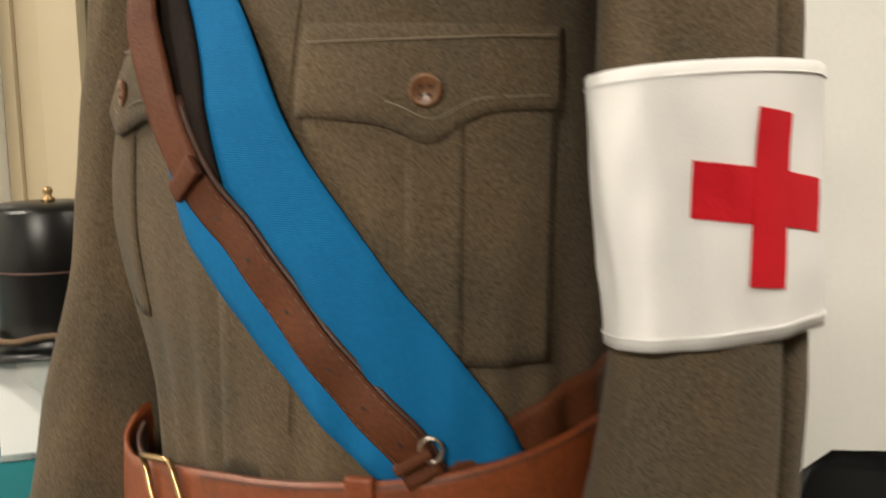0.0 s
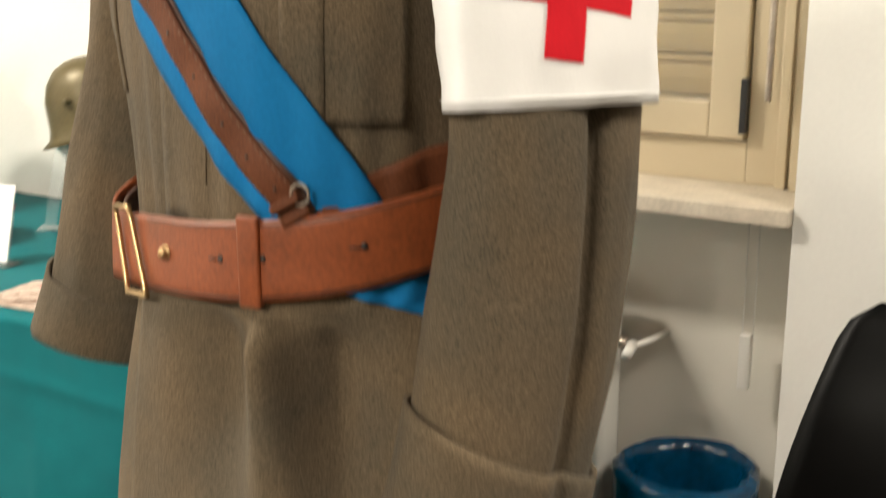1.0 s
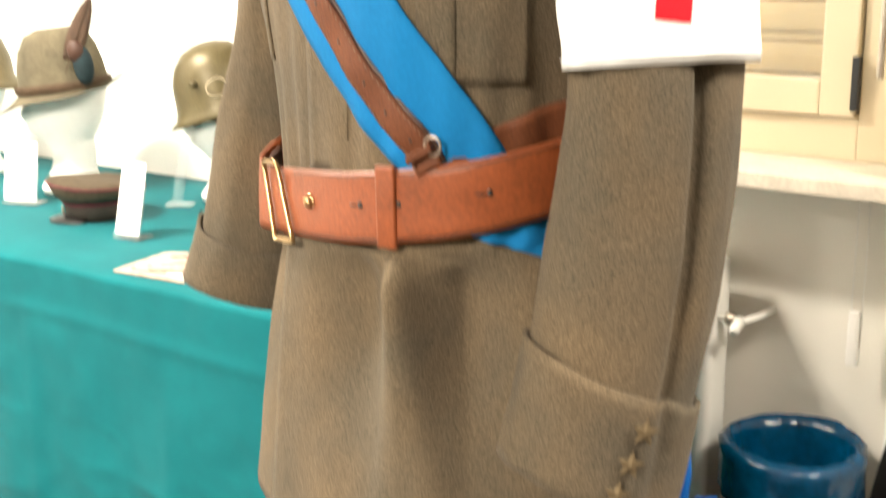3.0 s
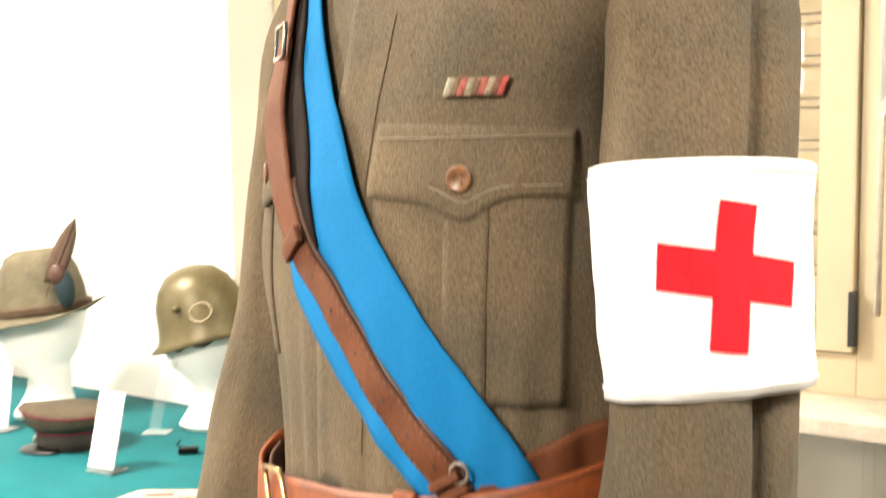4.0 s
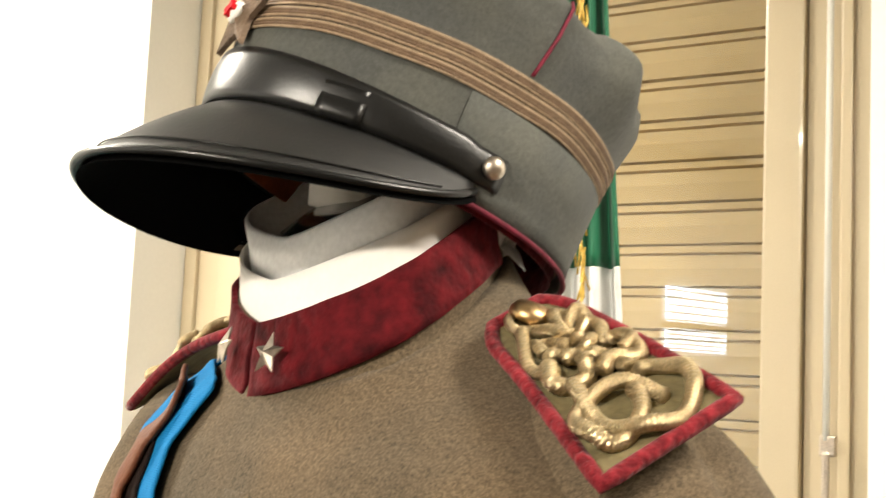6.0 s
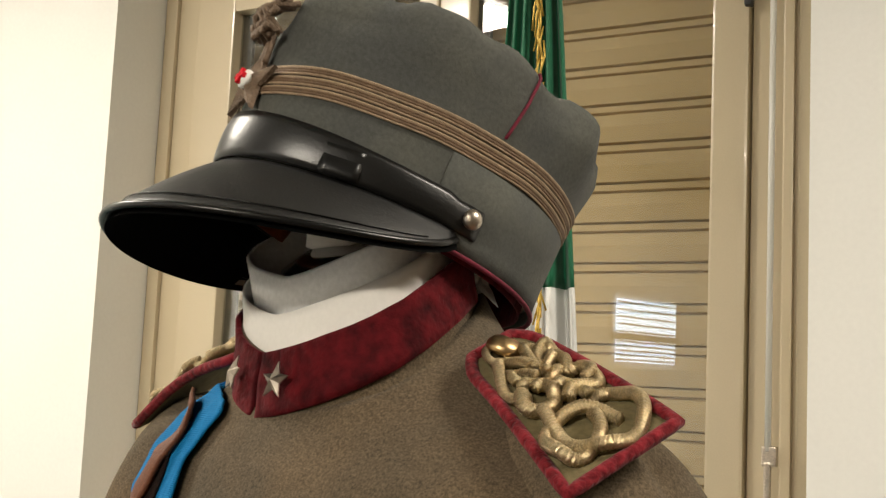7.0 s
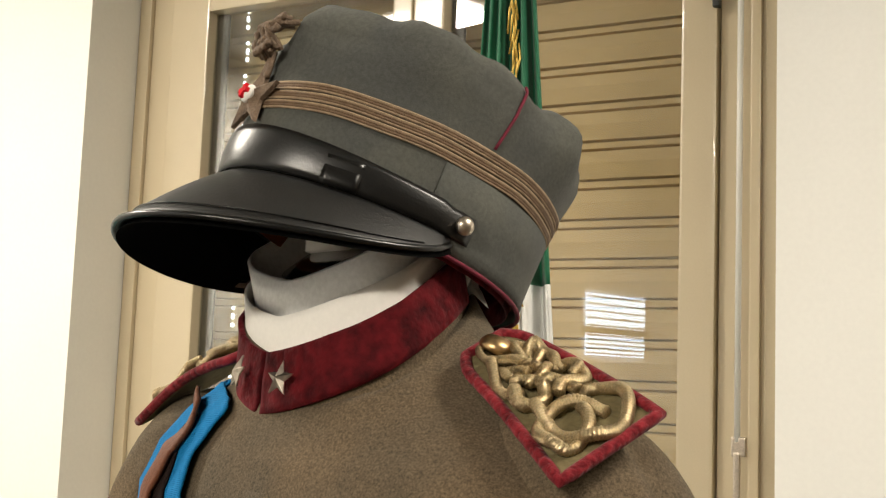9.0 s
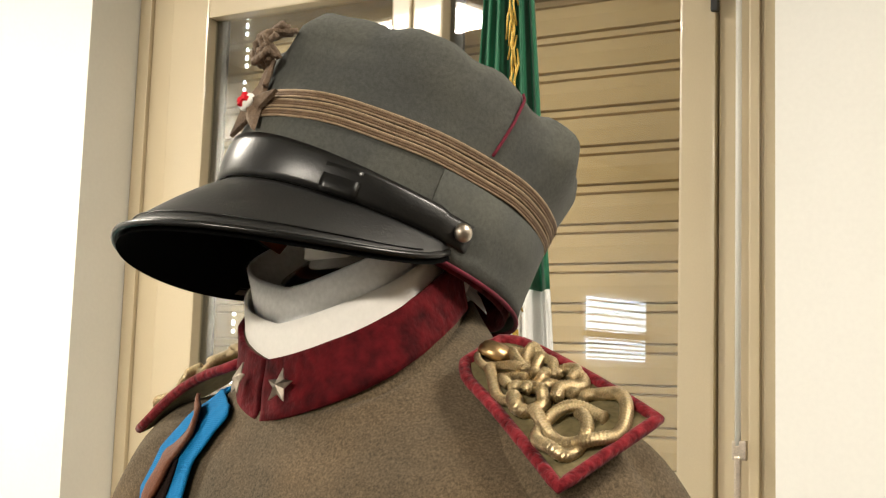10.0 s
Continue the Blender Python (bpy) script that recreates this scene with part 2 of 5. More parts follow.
def tube(path, radius, n=8, closed=False, bm=None):
    """A round cord along a path; radius is a number or a function of the share of the way."""
    bm = bm or bmesh.new()
    pts = [Vector(p) for p in path]
    rows, side = [], None
    for i, p in enumerate(pts):
        if closed:
            d = pts[(i + 1) % len(pts)] - pts[i - 1]
        else:
            d = pts[min(i + 1, len(pts) - 1)] - pts[max(i - 1, 0)]
        d.normalize()
        if side is None:
            side = d.orthogonal().normalized()
        side = (side - d * side.dot(d)).normalized()
        up = d.cross(side)
        r = radius(i / (len(pts) - 1)) if callable(radius) else radius
        rows.append([bm.verts.new(p + (side * math.cos(a) + up * math.sin(a)) * r) for a in (2 * math.pi * k / n for k in range(n))])
    pairs = list(zip(rows, rows[1:])) + ([(rows[-1], rows[0])] if closed else [])
    for a, b in pairs:
        for i in range(n):
            j = (i + 1) % n
            bm.faces.new((a[i], a[j], b[j], b[i]))
    if not closed:
        bm.faces.new(rows[0][::-1]), bm.faces.new(rows[-1])
    return bm


def rope(path, radius, closed=False, pitch=0.0019, step=0.00048, n=10):
    """A cord wrapped with fine thread: a tube whose skin swells in a tight spiral."""
    pts = [Vector(p) for p in path] + ([Vector(path[0])] if closed else [])
    arc = [0.0]
    for a, b in zip(pts, pts[1:]):
        arc.append(arc[-1] + (b - a).length)
    m, i, fine = max(8, int(arc[-1] / step)), 0, []
    for k in range(m + 1):
        d = arc[-1] * k / m
        while i < len(pts) - 2 and arc[i + 1] < d:
            i += 1
        fine.append(pts[i].lerp(pts[i + 1], (d - arc[i]) / max(1e-9, arc[i + 1] - arc[i])))
    bm, rows, side = bmesh.new(), [], None
    for k, p in enumerate(fine):
        d = (fine[min(k + 3, m)] - fine[max(k - 3, 0)]).normalized()
        side = side or d.orthogonal().normalized()
        side = (side - d * side.dot(d)).normalized()
        up = d.cross(side)
        turn = 2 * math.pi * arc[-1] * k / m / pitch
        rows.append([bm.verts.new(p + (side * math.cos(a) + up * math.sin(a)) * radius * (1 + 0.07 * math.sin(turn + a))) for a in (2 * math.pi * q / n for q in range(n))])
    for a, b in zip(rows, rows[1:]):
        for q in range(n):
            j = (q + 1) % n
            bm.faces.new((a[q], a[j], b[j], b[q]))
    bm.faces.new(rows[0][::-1]), bm.faces.new(rows[-1])
    return bm


def smooth_path(ctrl, n):
    """Catmull-Rom curve through control tuples of any length."""
    c = [tuple(2 * a - b for a, b in zip(ctrl[0], ctrl[1]))] + list(ctrl) + [tuple(2 * a - b for a, b in zip(ctrl[-1], ctrl[-2]))]
    out = []
    segs = len(ctrl) - 1
    for k in range(n + 1):
        s = min(k / n * segs, segs - 1e-6)
        i = int(s)
        t = s - i
        p0, p1, p2, p3 = c[i:i + 4]
        out.append(tuple(0.5 * (2 * b + (d - a) * t + (2 * a - 5 * b + 4 * d - e) * t * t + (3 * b - a - 3 * d + e) * t ** 3) for a, b, d, e in zip(p0, p1, p2, p3)))
    return out


def block(sx, sy, sz, bevel=0.003, at=(0, 0, 0), bm=None):
    """A bevelled box with its middle at the given place."""
    own = bm is None
    b = bmesh.new()
    bmesh.ops.create_cube(b, size=1)
    bmesh.ops.scale(b, vec=(sx, sy, sz), verts=b.verts)
    if bevel:
        bmesh.ops.bevel(b, geom=b.edges[:], offset=bevel, segments=2, affect="EDGES", profile=0.7)
    bmesh.ops.translate(b, vec=at, verts=b.verts)
    if own:
        return b
    me = bpy.data.meshes.new("tmp")
    b.to_mesh(me)
    b.free()
    bm.from_mesh(me)
    bpy.data.meshes.remove(me)
    return bm


def disc(r, h, n=24, bevel=0.0):
    b = bmesh.new()
    bmesh.ops.create_cone(b, cap_ends=True, segments=n, radius1=r, radius2=r, depth=h)
    if bevel:
        bmesh.ops.bevel(b, geom=[e for e in b.edges if abs(e.calc_face_angle(0)) > 1], offset=bevel, segments=2, affect="EDGES")
    return b


def ball(r, sx=1, sy=1, sz=1, u=20, v=12):
    b = bmesh.new()
    bmesh.ops.create_uvsphere(b, u_segments=u, v_segments=v, radius=r)
    bmesh.ops.scale(b, vec=(sx, sy, sz), verts=b.verts)
    return b


def star_mesh(r, h, points=5, inner=0.42, thick=0.0008):
    """A faceted metal star, its peak along z."""
    b = bmesh.new()
    ring = []
    for k in range(points * 2):
        a = math.pi * k / points + math.pi / 2
        q = r if k % 2 == 0 else r * inner
        ring.append(b.verts.new((q * math.cos(a), q * math.sin(a), thick)))
    low = [b.verts.new((v.co.x, v.co.y, 0)) for v in ring]
    top, bot = b.verts.new((0, 0, h)), b.verts.new((0, 0, 0))
    n = len(ring)
    for i in range(n):
        j = (i + 1) % n
        b.faces.new((ring[i], ring[j], top)), b.faces.new((low[j], low[i], bot)), b.faces.new((low[i], low[j], ring[j], ring[i]))
    return b


def lathe(profile, n=32):
    return loft([[(r * math.cos(2 * math.pi * k / n), r * math.sin(2 * math.pi * k / n), z) for k in range(n)] for r, z in profile], True, (True, True))


def frame_on(p, nrm, up=(0, 0, 1)):
    """A pose at p with z along nrm and y near up."""
    z = Vector(nrm).normalized()
    x = Vector(up).cross(z).normalized()
    y = z.cross(x)
    m = Matrix((x, y, z)).transposed().to_4x4()
    m.translation = p
    return m


# ---- the room; the window wall runs askew ----
WALL = pose(0.20, 2.28, 0, 0, 0, -15)      # x along the wall, y away from the room


def wallpart(name, x0, x1, y0, y1, z0, z1, material, parent=None, bevel=0.002, label=""):
    bm = block(x1 - x0, y1 - y0, z1 - z0, bevel, ((x0 + x1) / 2, (y0 + y1) / 2, (z0 + z1) / 2))
    ob = part(name, bm, material, parent, label, False)
    if parent is None:
        ob.matrix_world = WALL
    return ob


HI = 3.4
WX0, WX1 = -1.743, 0.13
north = thing("wall_north", "white painted wall round a tall window recess", "wall", kind="structure", place=WALL)
wallpart("wall_panel", -4.6, WX0, 0, 0.45, 0, HI, PAINT, north, 0)
wallpart("wall_panel", WX1, 4.0, 0, 0.45, 0, HI, PAINT, north, 0)
wallpart("lintel", WX0, WX1, 0, 0.45, 2.86, HI, PAINT, north, 0)
wallpart("niche_back", WX0, WX1, 0.2, 0.45, 0, 0.93, GREYP, north, 0)
sill = tagged(wallpart("window_sill", WX0 + 0.002, WX1 - 0.002, -0.03, 0.3, 0.93, 0.965, MARBLE, None, 0.004), "pale travertine window sill with a worn edge", "sill", kind="structure")
gr = bmesh.new()
bmesh.ops.create_grid(gr, x_segments=1, y_segments=1, size=7)
tagged(part("floor", gr, CARPET), "dark charcoal short-pile carpet floor", "floor", kind="structure")
ce = block(14, 14, 0.1, 0, (0, 0, HI + 0.05))
tagged(part("ceiling", ce, CEIL, None, "", False), "plain white painted ceiling", "ceiling", kind="structure")
tagged(part("wall_west", block(0.2, 9, HI, 0, (-3.75, -0.4, HI / 2)), PAINT, None, "", False), "plain white painted wall", "wall", kind="structure")
# unseen east and south walls, darkened so that little light bounces back
tagged(part("wall_east", block(0.2, 9, HI, 0, (3.0, -0.6, HI / 2)), DIM, None, "", False), "unseen wall in dark tan that cuts bounced light", "wall", kind="structure")
tagged(part("wall_south", block(8, 0.2, HI, 0, (-0.4, -4.6, HI / 2)), DIM, None, "", False), "unseen wall in dark tan that cuts bounced light", "wall", kind="structure")
tagged(wallpart("baseboard", WX1 + 0.002, 3.2, -0.012, 0, 0, 0.07, PAINT, None, 0.003), "low white painted skirting board", "skirting", kind="structure")

# window: outer frame, two leaves with panes, gaskets, hinges
win = thing("window_1", "beige aluminium two-leaf window with glass", "window", kind="structure", place=WALL)
LF, RF, MID = -1.617, -0.035, -0.815
for x0, x1, z0, z1 in ((WX0, LF, 0.965, 2.86), (RF, WX1, 0.965, 2.86), (LF, RF, 2.79, 2.86), (LF, RF, 0.965, 1.06)):
    wallpart("window_frame", x0, x1, 0.20, 0.28, z0, z1, FRAME, win, 0.004)
wallpart("frame_lip", WX0 + 0.002, WX0 + 0.045, 0.185, 0.20, 0.965, 2.86, FRAME, win, 0.004)
wallpart("frame_lip", WX1 - 0.06, WX1 - 0.002, 0.165, 0.20, 0.965, 2.86, FRAME, win, 0.005)
wallpart("frame_lip", WX1 - 0.095, WX1 - 0.072, 0.18, 0.20, 0.965, 2.86, FRAME, win, 0.004)
for lx0, lx1, s0, s1 in ((LF + 0.004, MID - 0.002, 0.135, 0.058), (MID + 0.002, RF - 0.004, 0.088, 0.08)):
    leaf = part("window_leaf", block(s0, 0.055, 1.72, 0.006, (lx0 + s0 / 2, 0.208, 1.925)), FRAME, win, "", False)
    part("stile", block(s1, 0.055, 1.72, 0.006, (lx1 - s1 / 2, 0.208, 1.925)), FRAME, leaf, "", False)
    gx0, gx1 = lx0 + s0, lx1 - s1
    for zc in (1.105, 2.745):
        part("rail", block(gx1 - gx0, 0.055, 0.08, 0.006, ((gx0 + gx1) / 2, 0.208, zc)), FRAME, leaf, "", False)
    part("gasket", block(0.040, 0.012, 1.56, 0.002, (gx0 + 0.0165, 0.228, 1.925)), RUBBER, leaf, "", False)
    part("gasket", block(0.008, 0.012, 1.56, 0.002, (gx1 - 0.0045, 0.228, 1.925)), RUBBER, leaf, "", False)
    pane = part("pane", block(gx1 - gx0, 0.006, 1.56, 0, ((gx0 + gx1) / 2, 0.218, 1.925)), GLASS, leaf, "clear reflecting glass pane", False)
    pane.visible_shadow = False
for zc in (1.14, 2.6):
    part("hinge", block(0.016, 0.022, 0.12, 0.004, (RF - 0.004, 0.178, zc)), RUBBER, win, "dark hinge cover", False)

# roller shutter behind the glass
shutter = thing("roller_shutter", "lowered beige roller shutter behind the window", "shutter", kind="structure", place=WALL)
SLATH = 0.096
prof = [(-0.006, 0.0), (0.014, 0.004), (0.018, SLATH * 0.4), (0.015, SLATH - 0.032), (-0.006, SLATH - 0.028), (-0.006, SLATH - 0.021), (0.009, SLATH - 0.017), (0.009, SLATH - 0.009), (-0.006, SLATH - 0.006), (-0.006, SLATH - 0.0005)]
slat = loft([[(x, 0.345 - y, z) for y, z in prof] for x in (WX0 + 0.02, WX1 - 0.02)], False)
thicken(slat, 0.004)
slat_mesh = finish(slat, "slat", SHUTTER, False)
for k in range(20):
    ob = new("slat", slat_mesh)
    ob.parent = shutter
    ob.location = (0, 0, 0.95 + k * SLATH)
for k in range(20):
    for dz, w in ((0.018, 0.020), (0.042, 0.028), (0.066, 0.016)):
        part("light_slot", block(0.007, 0.003, w * 0.5, 0, (-1.452 + 0.004 * (k % 2), 0.322, 0.95 + k * SLATH + dz)), SKYPANE, shutter, "daylight through a shutter slot", False)
# added black sheet, stands in for the shade in the slat gaps
part("slat_gap_shade", block(WX1 - WX0, 0.01, 2.0, 0, ((WX0 + WX1) / 2, 0.40, 1.9)), BLACKM, shutter, "", False)

# pull rod at the recess
rod = thing("blind_pull_rod", "thin white pull rod hanging in the window recess", "rod", place=WALL)
part("rod", tube([(0.028, 0.12, 1.6), (0.028, 0.12, 2.86)], 0.0065, 10), ENAMEL, rod)
part("clip", block(0.03, 0.02, 0.04, 0.004, (0.031, 0.125, 1.59)), SILVER, rod, "small metal rod clip", False)
part("handle", block(0.014, 0.014, 0.42, 0.005, (0.028, 0.12, 1.37)), SILVER, rod, "grey rod handle", False)
cord = thing("shutter_cord", "white looped cord with a plastic weight", "cord", place=WALL)
for dx in (-0.012, 0.012):
    part("cord", tube([(0.015 + dx, 0.13, 0.55), (0.015 + dx, 0.13, 0.93)], 0.0014, 6), ENAMEL, cord)
part("weight", block(0.026, 0.02, 0.13, 0.006, (0.012, 0.13, 0.577)), STARCH, cord, "cream plastic cord weight", False)

# radiator in the niche
rad = thing("radiator", "white enamelled column radiator with pipe and valve", "radiator", place=WALL)
for k in range(14):
    part("column", block(0.045, 0.1, 0.62, 0.018, (-0.30 - k * 0.052, 0.07, 0.42)), ENAMEL, rad)
part("pipe", tube([(-0.201, 0.20, 0.588), (-0.205, 0.12, 0.593), (-0.211, 0.05, 0.599), (-0.30, 0.05, 0.597)], 0.0078, 12), ENAMEL, rad)
part("valve", tube([(-0.222, 0.05, 0.598), (-0.218, 0.015, 0.594), (-0.214, -0.008, 0.590)], 0.0125, 14), ENAMEL, rad, "white radiator valve knob")
part("fitting", tube([(-0.238, 0.05, 0.599), (-0.256, 0.05, 0.598)], 0.015, 8), SILVER, rad, "chrome pipe fitting")

# a high window on the west wall that shows in the panes
w2 = thing("window_2", "high window with daylight behind a blind", "window", kind="structure")
WY, WZ = -2.67, 2.13
for zc, hh in ((WZ + 0.1, 0.27), (WZ - 0.15, 0.17)):
    part("pane", block(0.01, 0.78, hh, 0, (-3.64, WY, zc)), SKYPANE, w2, "bright daylight pane", False)
    for k in range(5):
        part("blind_slat", block(0.02, 0.8, 0.012, 0.002, (-3.62, WY, zc - hh / 2 + (k + 0.5) * hh / 5)), SHUTTER, w2, "", False)
part("window_frame", block(0.03, 0.86, 0.05, 0.004, (-3.635, WY, WZ - 0.045)), FRAME, w2, "", False)

# ceiling lamps
for x, y, z, watts in LAMPS:
    cl = thing("ceiling_lamp", "long white ceiling lamp with a glowing diffuser", "lamp", "ceiling lamps")
    part("housing", block(1.16, 0.34, 0.03, 0.005, (x, y, HI - 0.015)), ENAMEL, cl, "", False)
    part("diffuser", block(1.08, 0.26, 0.012, 0.004, (x, y, HI - 0.037)), TUBE, cl, "", False)

# ---- tunic form ----
# rings of the tunic: height at the axis, forward fall, half width, depth in front, depth behind
RINGS = [
    (0.992, 0.00, 0.179, 0.139, 0.136), (1.06, 0.00, 0.172, 0.132, 0.130), (1.15, 0.00, 0.162, 0.120, 0.118),
    (1.23, 0.00, 0.152, 0.106, 0.104), (1.28, 0.00, 0.149, 0.102, 0.100), (1.34, 0.00, 0.151, 0.102, 0.102),
    (1.42, 0.00, 0.155, 0.102, 0.112), (1.50, 0.00, 0.158, 0.099, 0.120), (1.56, 0.02, 0.160, 0.088, 0.120),
    (1.61, 0.06, 0.170, 0.077, 0.114), (1.645, 0.14, 0.178, 0.068, 0.106), (1.675, 0.26, 0.150, 0.060, 0.100),
    (1.700, 0.46, 0.114, 0.050, 0.098), (1.721, 0.66, 0.078, 0.042, 0.096),
]
def ring_at(z):
    z = min(max(z, RINGS[0][0]), RINGS[-1][0])
    for a, b in zip(RINGS, RINGS[1:]):
        if z <= b[0]:
            s = (z - a[0]) / (b[0] - a[0])
            return [p + (q - p) * s for p, q in zip(a, b)]
def skin(ang, z, off=0.0):
    """Tunic surface in body coordinates (front, left, up); ang in degrees from the front, growing to the left."""
    z0, k, w, df, db = ring_at(z)
    c, s = math.cos(math.radians(ang)), math.sin(math.radians(ang))
    n = 2.25 + (0.4 * min(1.0, s * 2) * math.exp(-((z - 1.44) / 0.11) ** 2) if s > 0 else 0.0)
    x = (df if c >= 0 else db) * math.copysign(abs(c) ** (2 / n), c)
    side = min(1.0, max(0.0, (-s - 0.35) / 0.5))
    w *= 1.0 + 0.27 * side * math.exp(-((z - 1.43) / 0.1) ** 2) + 0.06 * (s < 0) * math.exp(-((z - 1.44) / 0.09) ** 2)
    if s > 0:                                       # the left shoulder runs out to the sleeve head
        u, v = min(1.0, max(0.0, (z - 1.53) / 0.12)), min(1.0, max(0.0, (z - 1.655) / 0.065))
        w += 0.034 * u * u * (3 - 2 * u) * (1 - v * v * (3 - 2 * v))
    elif z < 1.25:                                  # the skirt flares on the right
        w *= 1.0 + 0.14 * (1.25 - z) / 0.25
    y = w * math.copysign(abs(s) ** (2 / n), s)
    if z < 1.06:
        z += 0.024 * (1 - (z - 0.992) / 0.068) * max(0.0, s)
    L = math.hypot(x / df ** 2, y / w ** 2) or 1
    return (x + off * (x / df ** 2) / L, y + off * (y / w ** 2) / L, z - k * x)

# ---- the dressed dummy: body coordinates are front, left, up ----
TX, TY, FACE = -0.03, 0.65, math.radians(32)
FV, LV = Vector((-math.sin(FACE), -math.cos(FACE), 0)), Vector((math.cos(FACE), -math.sin(FACE), 0))


def B(f, l, z):
    return Vector((TX, TY, 0)) + FV * f + LV * l + Vector((0, 0, z))


def on(ang, z, off=0.0):
    return B(*skin(ang, z, off))


def normal_on(ang, z):
    return (on(ang, z, 0.02) - on(ang, z, 0)).normalized()


def fold(ang, z):
    """Soft folds and a pinched crease of the cloth, in metres."""
    a = math.radians(ang)
    s = 0.0025 * noise.noise((math.cos(a) * 3, math.sin(a) * 3, z * 5)) + 0.0012 * noise.noise((math.cos(a) * 9, math.sin(a) * 9, z * 12))
    if z < 1.25:                                    # skirt: one deep crease falls from the belt keeper
        fall, grow = 1.25 - z, min(1, (1.25 - z) / 0.03)
        d = (ang - 31 - fall * 30) / (3.5 + fall * 45)
        s += 0.028 * math.exp(-d * d) * grow * math.exp(-fall * 4.5)
        for c, w, dep in ((12, 9, 0.028), (52, 11, 0.031)):
            d = (ang - c - fall * 35) / (w + fall * 40)
            s -= dep * math.exp(-d * d) * grow * math.exp(-((fall - 0.07) / 0.09) ** 2)
        d = (ang - 84 - fall * 10) / 9
        s += 0.008 * math.exp(-d * d) * grow
    elif z < 1.45:                                  # gathers above the belt
        s += (0.0042 if ang < -8 else 0.0022) * math.sin(ang * 0.42) * (1.45 - z) / 0.2
    return s


tunic = thing("uniform_tunic", "grey-green wool military tunic on a dummy", "jacket")
levels = smooth_path([(r[0],) for r in RINGS], 78)
angs = [k * 3 - 180 for k in range(120)]
body = loft([[on(a, z, fold(a, z)) for a in angs] for (z,) in levels])
thicken(body, 0.003)
part("tunic_body", body, WOOL, tunic)


def patch(edge0, edge1, off, n=40, m=10, thick=0.002, wave=0.0, taper=0.0, end=0.0):
    """A strip of cloth or leather laid on the tunic between two curves of (angle, height)."""
    a, b = smooth_path(edge0, n), smooth_path(edge1, n)
    rows = []
    for i in range(n + 1):
        row = []
        for k in range(m + 1):
            s = k / m
            an, z = a[i][0] + (b[i][0] - a[i][0]) * s, a[i][1] + (b[i][1] - a[i][1]) * s
            row.append(on(an, z, (off - end * max(0.0, (i / n - 0.86) / 0.14)) * (1 - taper * s) + fold(an, z) + wave * math.sin(s * 9.0 + i * 0.12)))
        rows.append(row)
    return thicken(loft(rows, False), thick)


# front overlap and seams
part("front_overlap", patch([(-11, 0.982), (-13, 1.1), (-20, 1.24)], [(84, 0.991), (84, 1.1), (84, 1.24)], 0.006, 30, 48, 0.001, 0.0, 1.7), WOOL, tunic)
part("front_overlap", patch([(-7, 1.29), (-4, 1.45), (-1, 1.58), (-3, 1.655)], [(16, 1.29), (16, 1.45), (16, 1.58), (7, 1.655)], 0.003, 40, 10, 0.0008, 0.0, 2.6, 0.005), WOOL, tunic)
part("edge_stitching", tube([on(a, z, 0.0046 + fold(a, z)) for a, z in smooth_path([(-7.5, 1.004), (-9.5, 1.1), (-15, 1.23)], 40)], 0.0005, 5), THREAD, tunic)
part("lapel_seam", tube([on(a, z, 0.0004 + fold(a, z)) for a, z in smooth_path([(9, 1.32), (10, 1.45), (11, 1.56), (10, 1.62)], 40)], 0.0006, 6), WOOL, tunic)

# breast pockets with flap, box pleat and button
for side in (1, -1):
    lo = (1.335, 1.36)
    lie = 0.0014 if side > 0 else -0.003
    s = lambda pts: [(side * a, z) for a, z in pts]
    pocket = part("breast_pocket", patch(s([(15, 1.37), (14.5, 1.44), (14, 1.525)]), s([(79, 1.365), (79.5, 1.44), (79, 1.53)]), lie, 20, 24, 0.0014), WOOL, tunic)
    part("box_pleat", patch(s([(37, 1.368), (37, 1.43), (37, 1.52)]), s([(52, 1.368), (52, 1.43), (52, 1.52)]), lie + (0.0012 if side > 0 else 0.0042), 16, 6, 0.0012), WOOL, pocket)
    # flap with a pointed lower edge
    rows = []
    for i in range(31):
        u = i / 30
        an = 13 + 67 * u
        tip = 0.012 * math.exp(-((u - 0.45) / 0.13) ** 2)
        edge = 0.004 * math.sin(u * math.pi * 2)
        low, top = 1.493 - tip + 0.004 * abs(u - 0.45) - edge * 0.5, 1.543 - 0.006 * u
        rows.append([on(side * an, low + (top - low) * k / 8, fold(side * an, 1.5) + 0.0048 + (0.009 * max(0.0, u - 0.5) if side < 0 else 0.0) * (1 - k / 8) - 0.0030 * (k / 8) ** 3) for k in range(9)])
    flap = part("pocket_flap", thicken(loft(rows, False), 0.0028), WOOL, pocket)
    part("stitching", tube([on(side * (17 + 59 * i / 40), 1.503 - 0.010 * math.exp(-((i / 40 - 0.45) / 0.13) ** 2), 0.0054) for i in range(41)], 0.0004, 5), THREAD, flap)
    part("stitching", tube([on(side * (15 + 62 * i / 40), 1.533, 0.0054) for i in range(41)], 0.0004, 5), THREAD, flap)
    bt = part("pocket_button", lathe([(0.0074, 0), (0.0083, 0.0015), (0.0083, 0.0028), (0.0072, 0.0038), (0.006, 0.0028), (0.0, 0.0025)], 28), HORN, pocket, "brown four-hole horn button")
    bt.matrix_world = frame_on(on(side * 42, 1.507, 0.0050), normal_on(side * 42, 1.507))
    for dx, dy in ((1, 1), (1, -1), (-1, 1), (-1, -1)):
        h = part("button_hole", disc(0.0009, 0.0012, 8), DARKL, bt)
        h.location = (dx * 0.0022, dy * 0.0022, 0.003)

